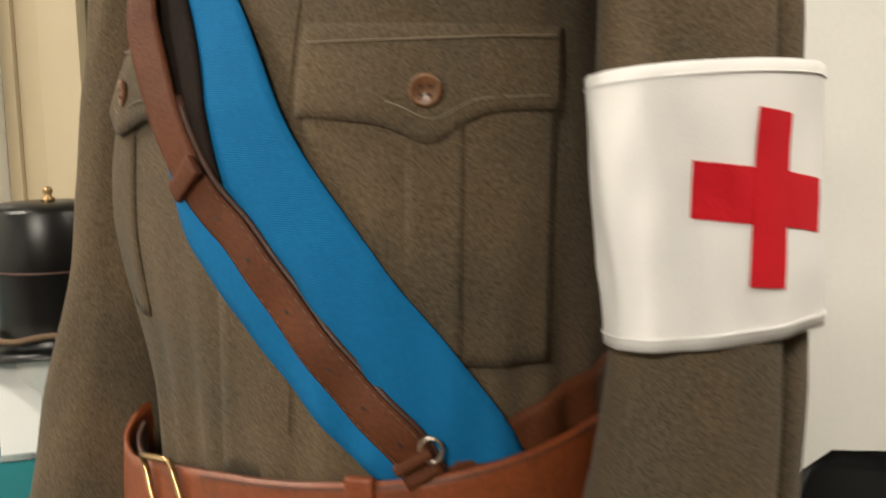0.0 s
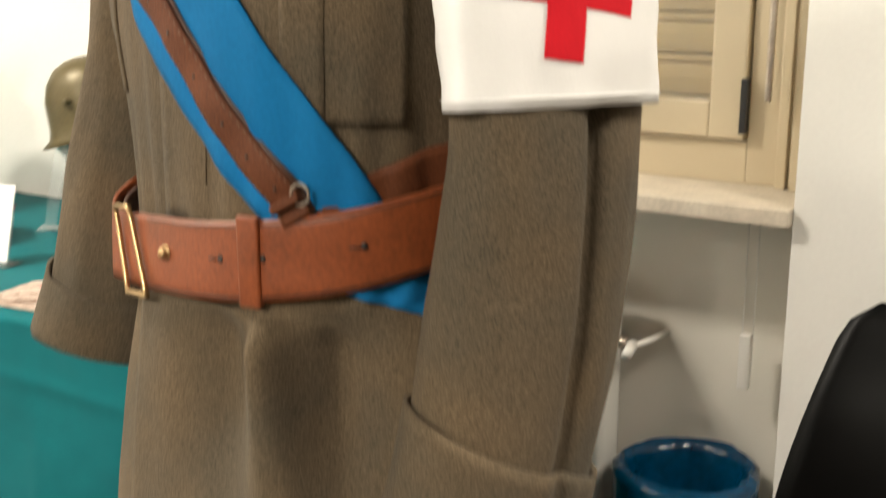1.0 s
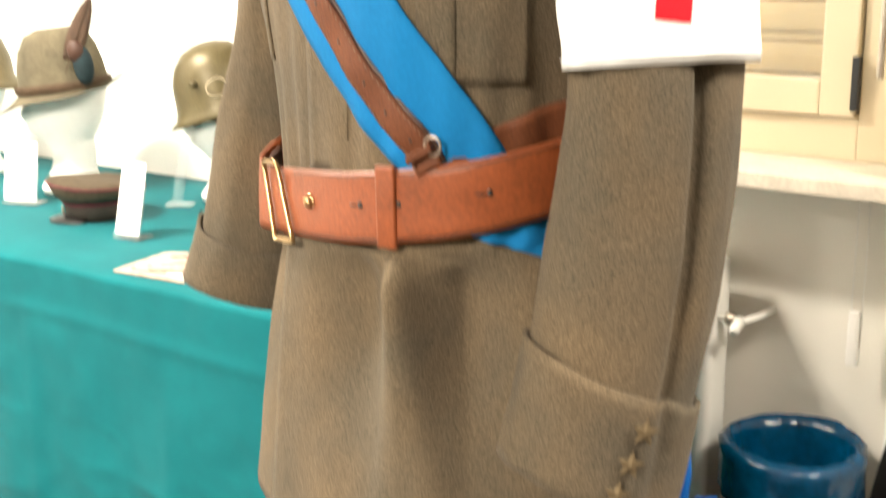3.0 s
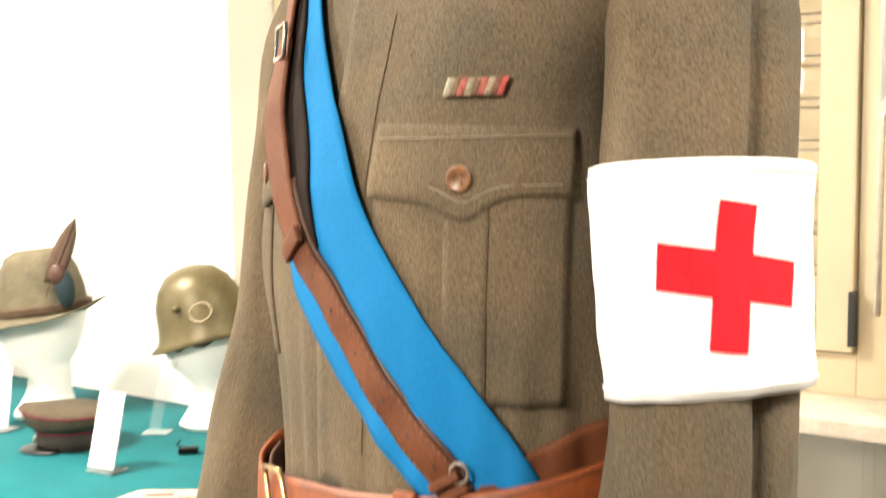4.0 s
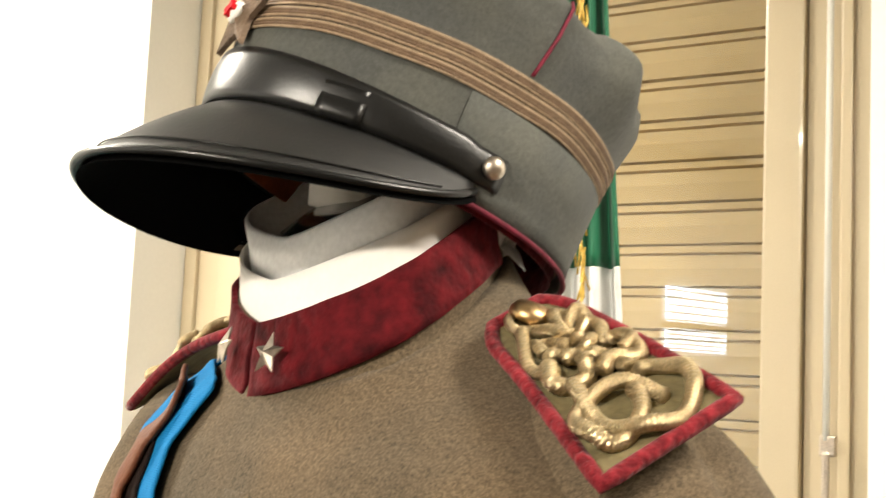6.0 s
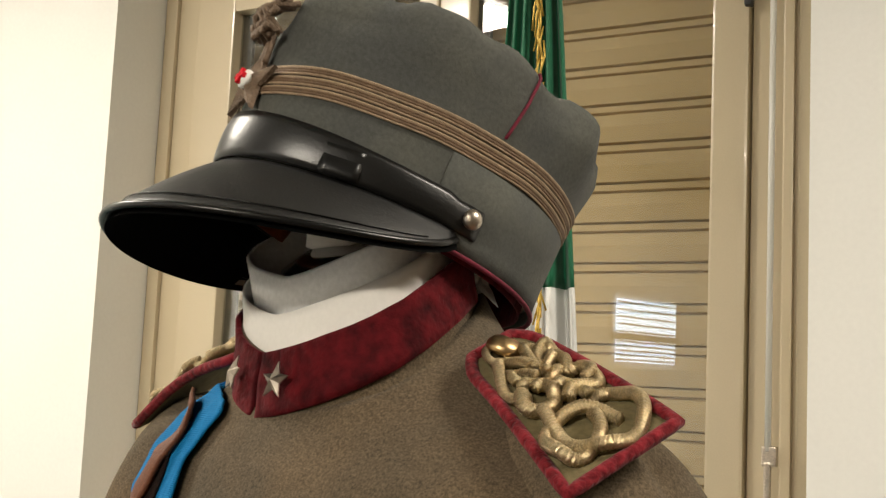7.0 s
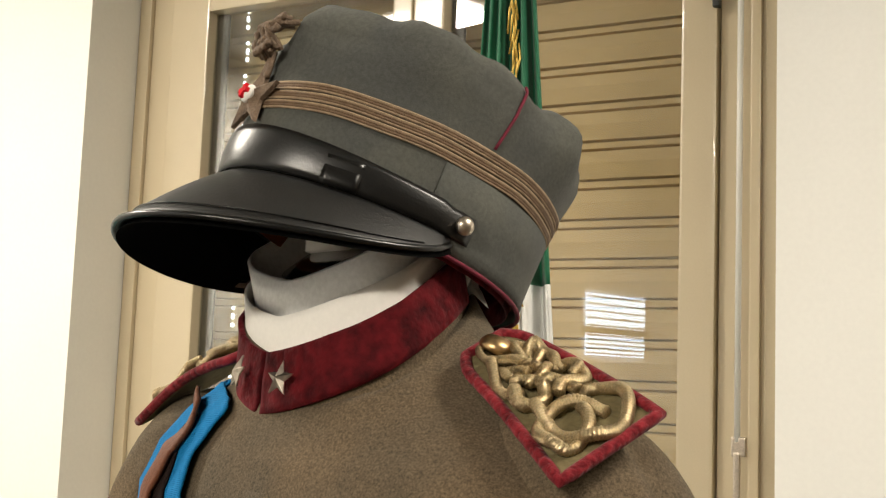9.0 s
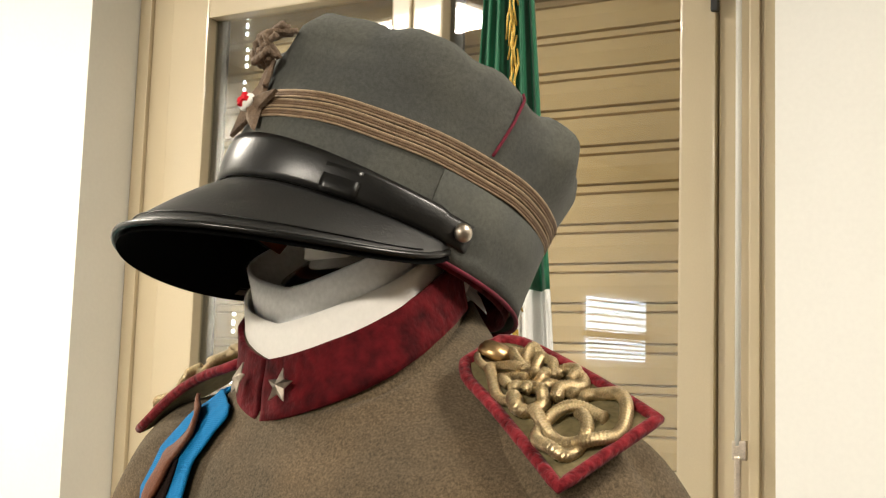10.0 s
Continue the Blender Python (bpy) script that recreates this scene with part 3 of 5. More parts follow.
# lower pocket flaps hidden in the skirt: a faint seam each
part("back_seam", tube([on(180, z, 0.001) for z in (0.97, 1.1, 1.25, 1.4, 1.55)], 0.001, 5), WOOL, tunic)

# ribbon bar above the pocket
bar = thing("ribbon_bar", "row of three faded striped medal ribbons", "medal ribbon")
cols = [(0.3, 0.28, 0.2), (0.14, 0.08, 0.045), (0.3, 0.08, 0.06), (0.26, 0.22, 0.15), (0.15, 0.08, 0.05), (0.3, 0.08, 0.06), (0.26, 0.2, 0.14), (0.15, 0.07, 0.045), (0.36, 0.06, 0.05)]
RIB = [mat("ribbon_stripe", c, 0.85, vary=0.35, scale=300, bump=0.4) for c in cols]
for i, m in enumerate(RIB):
    a0 = 33 + i * 2.05
    part("ribbon_stripe", patch([(a0, 1.5585), (a0, 1.5700)], [(a0 + 2.0, 1.5585), (a0 + 2.0, 1.5700)], 0.0028, 4, 3, 0.0018), m, bar)

# sleeves
def sleeve(name, path, side, radii, crease):
    pts = smooth_path(path, 60)
    rad_ = smooth_path([(r,) for r in radii], 60)
    rows = []
    for i, p in enumerate(pts):
        d = Vector(pts[min(i + 1, 60)]) - Vector(pts[max(i - 1, 0)])
        d.normalize()
        x = Vector((1, 0, 0))
        x = (x - d * x.dot(d)).normalized()
        y = d.cross(x)
        r = rad_[i][0]
        row = []
        for k in range(72):
            a = 2 * math.pi * k / 72
            ca, sa = math.cos(a), math.sin(a)
            q = r * (1 + 0.05 * abs(ca))
            wr = 0.003 * noise.noise((ca * 1.6, sa * 1.6, p[2] * 9 + side)) + 0.0014 * noise.noise((ca * 4, sa * 4, p[2] * 20 + side))
            da = (math.degrees(a) - crease + 180) % 360 - 180
            wr -= (0.006 / (1 + math.exp(da / 2.5)) * (1 if da > -75 else max(0.0, (110 + da) / 35)) if side > 0 else 0.0) * min(1, max(0.0, (i - 6) / 10))
            wr -= 0.016 * math.exp(-(da / 8) ** 2) * min(1, max(0.0, (i - 6) / 14)) * (1 - max(0, (i - 44) / 16))
            flat = min(1.0, max(0.0, (i - 4) / 14))
            o = Vector(p) + (x * ca * (1 + 0.14 * flat) + y * sa * (1 - flat * (0.22 - 0.16 * min(1.0, max(0.0, (i - 32) / 14))))) * (q + wr)
            row.append(B(*o))
        rows.append(row)
    return rows


LARM = [(-0.028, 0.125, 1.668), (-0.036, 0.175, 1.654), (-0.044, 0.200, 1.616), (-0.038, 0.209, 1.55), (-0.029, 0.2135, 1.48), (-0.030, 0.219, 1.37), (-0.030, 0.2085, 1.27), (-0.022, 0.191, 1.15), (-0.006, 0.178, 1.05)]
RARM = [(-0.028, -0.125, 1.668), (-0.032, -0.172, 1.652), (-0.036, -0.200, 1.614), (-0.030, -0.206, 1.55), (-0.020, -0.210, 1.48), (-0.004, -0.213, 1.37), (0.018, -0.218, 1.27), (0.036, -0.224, 1.18), (0.053, -0.231, 1.115)]
RAD = [0.03, 0.051, 0.060, 0.0610, 0.0600, 0.0575, 0.0610, 0.061, 0.060]
arm_rows = {}
for name, path, side, crease in (("sleeve", LARM, 1, 276), ("sleeve", RARM, -1, 150)):
    rows = sleeve(name, path, side, RAD, crease)
    arm_rows[side] = rows
    part(name, thicken(loft(rows[:57]), 0.0025), WOOL, tunic)
    # turned-back cuff with a slanting upper edge
    crow = []
    for j in range(11):
        row = []
        for k in range(72):
            a = 2 * math.pi * k / 72
            tilt = 1.5 * math.cos(a - (0.15 if side > 0 else 2.2))
            u = (51.8 if side > 0 else 51.0) - tilt * (1 - (0.01 if side > 0 else 0.075) * j) + 6.7 * j / 10
            i = int(min(u, 59.999))
            p = rows[i][k].lerp(rows[min(i + 1, 60)][k], u - i)
            c = sum((rows[i][q] for q in range(0, 72, 8)), Vector()) / 9
            row.append(p + (p - c).normalized() * (0.0055 + 0.002 * j / 10))
        crow.append(row)
    cuff = part("cuff", thicken(loft(crow), 0.004), WOOL, tunic)
    inner = [[p.lerp(sum(r, Vector()) / 72, 0.06) for p in r] for r in rows[50:57]]
    part("sleeve_lining", loft(inner, True, (True, False)), WOOL_IN, tunic)


def arm_point(side, i, k, off):
    """A place on the sleeve, off metres out, with its outward direction."""
    rows = arm_rows[side]
    k0 = int(math.floor(k))
    ii = min(int(i), 59)
    p = rows[ii][k0 % 72].lerp(rows[ii][(k0 + 1) % 72], k - k0).lerp(rows[ii + 1][k0 % 72].lerp(rows[ii + 1][(k0 + 1) % 72], k - k0), i - ii)
    c = sum(rows[ii], Vector()) / 72
    d = (p - c)
    d.z = 0
    d.normalize()
    return p + d * off, d


# armband with a sewn red cross
band = thing("armband", "white cotton armband with a sewn red cross", "armband")
KC = 58.0
Z0, Z1 = 1.378, 1.512


arm_line = smooth_path(LARM, 240)


def band_rows(z0, z1, off, k0, k1, nk, nz, slant=0.0):
    rows = []
    for j in range(nz + 1):
        row = []
        for q in range(nk + 1):
            zz = z0 + (z1 - z0) * j / nz
            k = k0 + (k1 - k0) * q / nk - slant * (zz - 1.452)
            z = zz + (0.0009 * (k - KC) if slant else 0.0)
            c = min(arm_line, key=lambda p: abs(p[2] - z))
            a = 2 * math.pi * k / 72
            r = (0.0560 + 0.026 * (z - 1.378)) * (1 + 0.05 * abs(math.cos(a))) + 0.003 + off + 0.0024 * noise.noise((math.cos(a) * 5, math.sin(a) * 5, z * 30))
            row.append(B(c[0] + 1.14 * r * math.cos(a), c[1] - 0.78 * r * math.sin(a), z + 0.007 * math.cos(a - 5.3)))
        rows.append(row)
    return rows


part("band_cloth", thicken(loft([r[:-1] for r in band_rows(Z0, Z1, 0.005, 0, 72, 72, 20)]), 0.0007), WHITEC, band)
for zz in (Z0 + 0.006, Z1 - 0.006):
    part("hem_stitch", tube([r for r in band_rows(zz, zz + 0.0001, 0.0056, 0, 71, 71, 1)[0]], 0.0005, 5, True), WHITEC, band)
part("cross", thicken(loft(band_rows(1.4025, 1.4875, 0.0056, KC - 0.9, KC + 2.9, 8, 10, 18.0), False), 0.0005), REDC, band, "red cotton cross upright", False)
part("cross_arm", thicken(loft(band_rows(1.4325, 1.4595, 0.0058, KC - 6.2, KC + 8.4, 16, 5, 18.0), False), 0.0005), REDC, band, "red cotton cross bar", False)

# cuff stars
for i, (u, k) in enumerate(((53.0, 58.6), (54.9, 59.2), (56.7, 59.8))):
    p, d = arm_point(1, u, k, 0.0092)
    st = thing("cuff_star", "small gilt five-pointed rank star on cuff", "star", "cuff stars")
    st.matrix_world = frame_on(p, d, (0.2, 0.1, 1))
    part("star", star_mesh(0.0105, 0.0026, 5, 0.44), GILT, st, "", False)

# collar
def collar_ring(h, grow=0.0, n=96, a0=-180, a1=180, k=0.66):
    out = []
    for q in range(n + 1):
        a = math.radians(a0 + (a1 - a0) * q / n)
        c, s = math.cos(a), math.sin(a)
        f = (0.042 - h * 0.12 + grow) * c if c >= 0 else (0.096 - h * 0.15 + grow) * c
        l = (0.079 + (h * 0.10 if s < 0 else -h * 0.16) + grow) * s
        out.append((f, l, 1.7205 + h - k * f + 0.012 * abs(math.sin(a + 0.17))))
    return out


def collar_strip(h0, h1, grow, a0, a1, n=80, m=6, ripple=0.0):
    rows = []
    for j in range(m + 1):
        h = h0 + (h1 - h0) * j / m
        rows.append([B(f + ripple * noise.noise((f * 60, l * 60, z * 60)), l, z) for f, l, z in collar_ring(h, grow, n, a0, a1)])
    return loft(rows, False)


part("collar", thicken(collar_strip(-0.024, 0.030, 0.0, -180, 180, 96), 0.003), WOOL, tunic)
for a0, a1 in ((-9, 124), (-124, -11.5)):
    part("collar_patch", thicken(collar_strip(-0.003, 0.033, 0.004, a0, a1, 70, 8, 0.0014), 0.0035), VELVET, tunic, "crushed crimson velvet collar patch")
for side in (1, -1):
    a = math.radians(17 * side - 9)
    f, l = (0.042 + 0.0085) * math.cos(a), (0.079 + 0.0085) * math.sin(a)
    st = thing("collar_star", "silver five-pointed star pinned on velvet collar", "star", "collar stars")
    st.matrix_world = frame_on(B(f - 0.001, l, 1.7205 + 0.0225 - 0.66 * f), FV * math.cos(a) + LV * math.sin(a) * 0.7 + Vector((0, 0, 0.25)), (0, 0, 1))
    part("star", star_mesh(0.0115, 0.0045, 5, 0.45), SILVER, st, "", False)
shirt = thing("stiff_collar", "stiff white detachable collar inside the tunic neck", "collar")


def neck_ring(h, grow):
    """Rings inside the tunic collar; the right side stands out as it rises."""
    k = 0.66 - 3.6 * max(0.0, h - 0.008)
    return [B(f, l - (0.16 * max(0.0, h) if l < 0 else 0.0) * min(1.0, -l / 0.05), z) for f, l, z in collar_ring(h, grow, 96, -180, 180, max(0.59, k))]


part("collar_band", thicken(loft([neck_ring(0.008 + 0.040 * j / 6, -0.0035) for j in range(7)], False), 0.0016), STARCH, shirt)
part("collar_stud", ball(0.0035, 1, 1, 0.7), SILVER, shirt, "small metal collar stud").matrix_world = frame_on(B(0.037, 0.0, 1.722), FV)

# epaulettes
def epaulette(side):
    A, Bq, C, D = ((-0.0076, 0.1084, 1.724), (0.0286, 0.218, 1.666), (-0.032, 0.2346, 1.700), (-0.054, 0.107, 1.746)) if side > 0 else ((0.006, 0.090, 1.722), (0.012, 0.206, 1.672), (-0.066, 0.206, 1.712), (-0.056, 0.095, 1.752))

    def Q(s, t, h=0.0):
        if s < 0.16:                         # rounded corners towards the neck
            t = 0.5 + (t - 0.5) * (1 - 0.32 * (1 - s / 0.16) ** 2)
        p = [(A[i] * (1 - s) + Bq[i] * s) * (1 - t) + (D[i] * (1 - s) + C[i] * s) * t for i in range(3)]
        bend = (0.002 if side > 0 else 0.010) * math.sin(s * math.pi)
        nz = (0.05 * 0, 0.42, 0.9)
        waist = 0.03 * math.sin(min(1, s * 1.6) * math.pi) * (t - 0.5)
        return B(p[0] + waist * 0.055, side * (p[1] + nz[1] * h) - (0.008 if side < 0 else 0), p[2] + nz[2] * h + bend)

    ep = thing("epaulette", "olive shoulder board with crimson edge and gold knots", "epaulette", "epaulettes")
    n = 24
    plate = loft([[Q(i / n, j / 12, 0.0) for j in range(13)] for i in range(n + 1)], False)
    part("board", thicken(plate, 0.004), mat("olive_board_cloth", (0.15, 0.12, 0.055), 0.95, vary=0.25, scale=120, bump=0.4), ep)
    rim = [Q(i / 20, 0) for i in range(20)] + [Q(1, j / 12) for j in range(12)] + [Q(1 - i / 20, 1) for i in range(20)] + [Q(0, 1 - j / 12) for j in range(12)]
    part("velvet_edge", tube(rim, 0.0037, 8, True), EDGEV, ep, "crimson velvet piped edge")
    b = part("button", lathe([(0.0105, 0), (0.0105, 0.003), (0.008, 0.0065), (0.0, 0.008)], 24), BRASS, ep, "domed brass button")
    nrm = (Q(0.1, 0.5, 0.02) - Q(0.1, 0.5, 0)).normalized()
    b.matrix_world = frame_on(Q(0.11, 0.45, 0.004), nrm)

    def cord(pts, r=0.0052, closed=True, wob=3, ph=0.0):
        path = []
        m = 56
        for k in range(m):
            x = k / m * len(pts) if closed else k / (m - 1) * (len(pts) - 1.0001)
            i = int(x)
            f = x - i
            g = lambda q: pts[q % len(pts)] if closed else pts[max(0, min(len(pts) - 1, q))]
            p0, p1, p2, p3 = g(i - 1), g(i), g(i + 1), g(i + 2)
            st = [0.5 * (2 * b_ + (c_ - a_) * f + (2 * a_ - 5 * b_ + 4 * c_ - d_) * f * f + (3 * b_ - a_ - 3 * c_ + d_) * f ** 3) for a_, b_, c_, d_ in zip(p0, p1, p2, p3)]
            path.append(Q(st[0], st[1], 0.0050 + 0.0026 * math.sin(2 * math.pi * wob * k / m + ph)))
        part("bullion_cord", rope(path, r * 0.88, closed), GOLD, ep)

    # outer pretzel knot of two crossing strands
    cord([(0.60, 0.18), (0.70, 0.18), (0.83, 0.22), (0.92, 0.33), (0.965, 0.51), (0.95, 0.70), (0.88, 0.83), (0.78, 0.88), (0.70, 0.80), (0.69, 0.62)], 0.0042, False, 3, 1.0)
    cord([(0.85, 0.67), (0.77, 0.62), (0.71, 0.47), (0.69, 0.28), (0.71, 0.12), (0.77, 0.05), (0.84, 0.05), (0.89, 0.12), (0.91, 0.25), (0.88, 0.40), (0.82, 0.47), (0.75, 0.54)], 0.0041, False, 3, 4.0)
    # cord ring round the button
    cord([(0.19, 0.18), (0.11, 0.14), (0.04, 0.24), (0.02, 0.42), (0.05, 0.60)], 0.0026, False, 1, 0.4)
    # interlaced inner rosette
    cord([(0.33, 0.44), (0.25, 0.42), (0.18, 0.36), (0.18, 0.22), (0.26, 0.11), (0.35, 0.07), (0.43, 0.10), (0.50, 0.16)], 0.0037, False, 2, 1.2)
    cord([(0.40, 0.43), (0.31, 0.37), (0.28, 0.27), (0.31, 0.19), (0.38, 0.18)], 0.0034, False, 1, 2.4)
    cord([(0.35, 0.49), (0.26, 0.52), (0.19, 0.59), (0.17, 0.71), (0.22, 0.78), (0.28, 0.74)], 0.0034, False, 1, 0.2)
    cord([(0.34, 0.58), (0.26, 0.70), (0.25, 0.83), (0.32, 0.87), (0.41, 0.77), (0.48, 0.66)], 0.0037, False, 2, 3.6)
    cord([(0.42, 0.50), (0.37, 0.62), (0.34, 0.74)], 0.0040, False, 1, 1.4)
    cord([(0.45, 0.14), (0.52, 0.07), (0.57, 0.18), (0.58, 0.38), (0.53, 0.42)], 0.0046, False, 1, 0.6)
    cord([(0.42, 0.18), (0.39, 0.30), (0.42, 0.42), (0.48, 0.40), (0.54, 0.42)], 0.0039, False, 1, 1.9)
    cord([(0.47, 0.27), (0.45, 0.44), (0.46, 0.54), (0.44, 0.67), (0.49, 0.73)], 0.0040, False, 2, 0.9)
    cord([(0.43, 0.60), (0.46, 0.72), (0.48, 0.85), (0.55, 0.84), (0.57, 0.73)], 0.0037, False, 1, 2.8)
    cord([(0.62, 0.45), (0.59, 0.54), (0.60, 0.67), (0.62, 0.82), (0.57, 0.88), (0.52, 0.81)], 0.0045, False, 1, 0.5)
    cord([(0.53, 0.46), (0.50, 0.58), (0.55, 0.66), (0.63, 0.61), (0.68, 0.60)], 0.0038, False, 1, 2.0)
    return ep


epaulette(1)
epaulette(-1)

# ---- sash, cross strap and belt ----
sash = thing("blue_sash", "bright blue ribbed silk sash worn across the chest", "sash")
sl = [(-100, 1.704), (-70, 1.700), (-57, 1.682), (-45, 1.650), (-33, 1.580), (-21, 1.490), (-13, 1.438), (0, 1.388), (12, 1.349), (24, 1.320), (31, 1.306), (37, 1.290)]
sr = [(-60, 1.7205), (-30, 1.7175), (-23, 1.698), (-14, 1.640), (-5, 1.585), (5, 1.530), (13, 1.484), (23, 1.446), (36, 1.408), (50, 1.376), (65, 1.336), (76, 1.300)]
part("ribbon", patch(sl, sr, 0.0080, 110, 16, 0.0016, 0.0007, 0.0, 0.0055), SASH, sash)
part("ribbon_tail", patch([(46, 1.264), (61, 1.257), (79, 1.245), (104, 1.225)], [(58, 1.285), (74, 1.278), (92, 1.268), (118, 1.25)], 0.0035, 40, 10, 0.0016, 0.0007), SASH, sash)
part("ribbon_back", patch([(-72, 1.698), (-100, 1.690), (-140, 1.60), (-170, 1.45), (-200, 1.32), (-235, 1.22)], [(-58, 1.708), (-85, 1.716), (-150, 1.66), (-185, 1.50), (-215, 1.36), (-250, 1.26)], 0.0045, 60, 8, 0.0016), SASH, sash)

strap = thing("shoulder_strap", "brown leather cross strap with buckle and stitching", "leather strap")
cen = [(-64, 1.708), (-42, 1.703), (-32, 1.686), (-28, 1.660), (-27, 1.625), (-27, 1.590), (-25, 1.553), (-17, 1.510), (-7, 1.464), (3, 1.428), (13, 1.392), (26, 1.355), (38, 1.328), (44, 1.308)]
cl = smooth_path(cen, 90)


def strap_mesh(width, off, thick, shift=0.0, i0=0, i1=90):
    rows = []
    for i in range(i0, i1 + 1):
        an, z = cl[i]
        p = on(an, z, off + fold(an, z))
        q = on(*cl[min(i + 1, 90)], off) - on(*cl[max(i - 1, 0)], off)
        nr = normal_on(an, z)
        side = q.cross(nr).normalized()
        lift = 0.010 * math.exp(-((i - 44) / 11) ** 2)       # the strap stands off the chest below its buckle
        wd = width * (0.72 if i < 31 else 1.0)
        rows.append([p + side * (wd * (k / 6 - 0.5) + shift) + nr * (0.0012 * (1 - (k / 3 - 1) ** 2) + lift * k / 6) for k in range(7)])
    return thicken(loft(rows, False), thick)


part("upper_layer", strap_mesh(0.0215, 0.0135, 0.003), STRAPL, strap)
# upper strip paints the strap's shade on the sash; the lower is leather
part("under_layer_shade", patch([(-50, 1.702), (-38, 1.678), (-30, 1.62), (-28, 1.575), (-18, 1.520), (-6, 1.470)], [(-42, 1.702), (-27, 1.676), (-20, 1.63), (-17, 1.582), (-8, 1.526), (-1, 1.458)], 0.0098, 50, 6, 0.002), STRAPSHADE, strap, "dark inner layer and painted shade of the strap")
part("under_layer_shade", strap_mesh(0.010, 0.0095, 0.002, -0.0075, 50, 90), DARKL, strap, "dark inner layer and painted shade of the strap")
for s in (-1, 1):
    for i in range(58, 89, 1):
        an, z = cl[i]
        p = on(an, z, 0.0142 + fold(an, z))
        q = (on(*cl[i + 1], 0.01) - on(*cl[i - 1], 0.01)).normalized()
        side = q.cross(normal_on(an, z)).normalized()
        c = p + side * 0.0090 * s
        part("stitch", tube([c - q * 0.0014, c + q * 0.0014], 0.00042, 5), STRAPTH, strap)
for i in (53, 60, 64, 69, 74, 78, 83):
    an, z = cl[i]
    h = part("strap_hole", disc(0.0011, 0.001, 10), RUBBER, strap)
    h.matrix_world = frame_on(on(an, z, 0.0152 + fold(an, z)), normal_on(an, z))


def loop_at(i, width, height, material, name, off=0.0175):
    an, z = cl[i]
    q = (on(*cl[i + 1], 0.01) - on(*cl[i - 1], 0.01)).normalized()
    nr = normal_on(an, z)
    m = Matrix((q.cross(nr).normalized(), q, nr)).transposed().to_4x4()
    m.translation = on(an, z, off - 0.003)
    ob = part(name, block(width, height, 0.005, 0.0016), material, strap)
    ob.matrix_world = m
    return ob


loop_at(56, 0.027, 0.013, STRAPL, "keeper_loop", 0.022)
loop_at(86, 0.022, 0.006, STRAPL, "keeper_loop")
an, z = cl[31]
q = (on(*cl[32], 0.01) - on(*cl[30], 0.01)).normalized()
nr = normal_on(an, z)
m = Matrix((q.cross(nr).normalized(), q, nr)).transposed().to_4x4()
m.translation = on(an, z, 0.0185)
buck = part("strap_buckle", tube([(0.014, 0.012, 0), (0.014, -0.012, 0), (-0.014, -0.012, 0), (-0.014, 0.012, 0)], 0.0016, 8, True), SILVER, strap, "small chromed strap buckle")
buck.matrix_world = m
an, z = 45, 1.325
ring = part("d_ring", tube([(0.0058 * math.cos(a), 0.0065 * math.sin(a), 0) for a in (2 * math.pi * k / 20 for k in range(20))], 0.0011, 8, True), SILVER, strap, "small steel ring")
ring.matrix_world = frame_on(on(an, z, 0.012), normal_on(an, z))

belt = thing("leather_belt", "wide tan leather belt with brass buckle", "belt")


def belt_z(a):
    return 1.2675 + 0.00036 * max(-60, min(90, a)) + 0.0007 * min(75, max(0.0, -42 - a))


def belt_off(a):
    return 0.0105 + 0.017 * math.exp(-((a + 58) / 28) ** 2)


def belt_strip(a0, a1, half, off, thick, n=90):
    rows = []
    for i in range(n + 1):
        a = a0 + (a1 - a0) * i / n
        rows.append([on(a, belt_z(a) + half * (k / 4 - 1), belt_off(a) + off + 0.0012 * (1 - (k / 4 - 1) ** 2)) for k in range(9)])
    return thicken(loft(rows, False), thick)


part("strap", belt_strip(-175, 185, 0.0265, 0.0, 0.0035, 180), LEATHER, belt)
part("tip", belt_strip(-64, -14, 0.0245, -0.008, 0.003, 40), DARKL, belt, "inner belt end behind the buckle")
part("hip_piece", patch([(47, 1.302), (70, 1.306), (95, 1.312), (125, 1.315)], [(47, 1.318), (66, 1.336), (92, 1.352), (125, 1.362)], 0.0045, 40, 6, 0.003), STRAPL, belt, "dark leather hip piece behind the belt")
for dz in (-0.0235, 0.0235):
    part("stitch_line", tube([on(a, belt_z(a) + dz, belt_off(a) + 0.0007) for a in range(-10, 120, 2)], 0.0006, 5), DARKL, belt)


def belt_piece(name, bm, a, dz, off, material, label="", smooth=True):
    ob = part(name, bm, material, belt, label, smooth)
    ob.matrix_world = frame_on(on(a, belt_z(a) + dz, belt_off(a) + off), normal_on(a, belt_z(a)))
    return ob


belt_piece("keeper", block(0.0165, 0.060, 0.006, 0.002), 29, 0, 0.0015, LEATHER, "stitched leather belt keeper")
belt_piece("stud", ball(0.0045, 1, 1, 0.9), -1, 0.002, 0.003, BRASS, "round brass stud")
belt_piece("stud_base", disc(0.0055, 0.002, 16), -1, 0.002, 0.001, BRASS)
for a in (19, 33, 64):
    belt_piece("belt_hole", disc(0.0024, 0.001, 14), a, 0.002, 0.0014, RUBBER)
    belt_piece("hole_slit", block(0.007, 0.0012, 0.001, 0), a - 2.8, 0.002, 0.0014, RUBBER)


def buckle_at(a, dz):
    a2 = a - dz * 190
    return on(a2, belt_z(a2) + dz, belt_off(a2) + 0.0045)


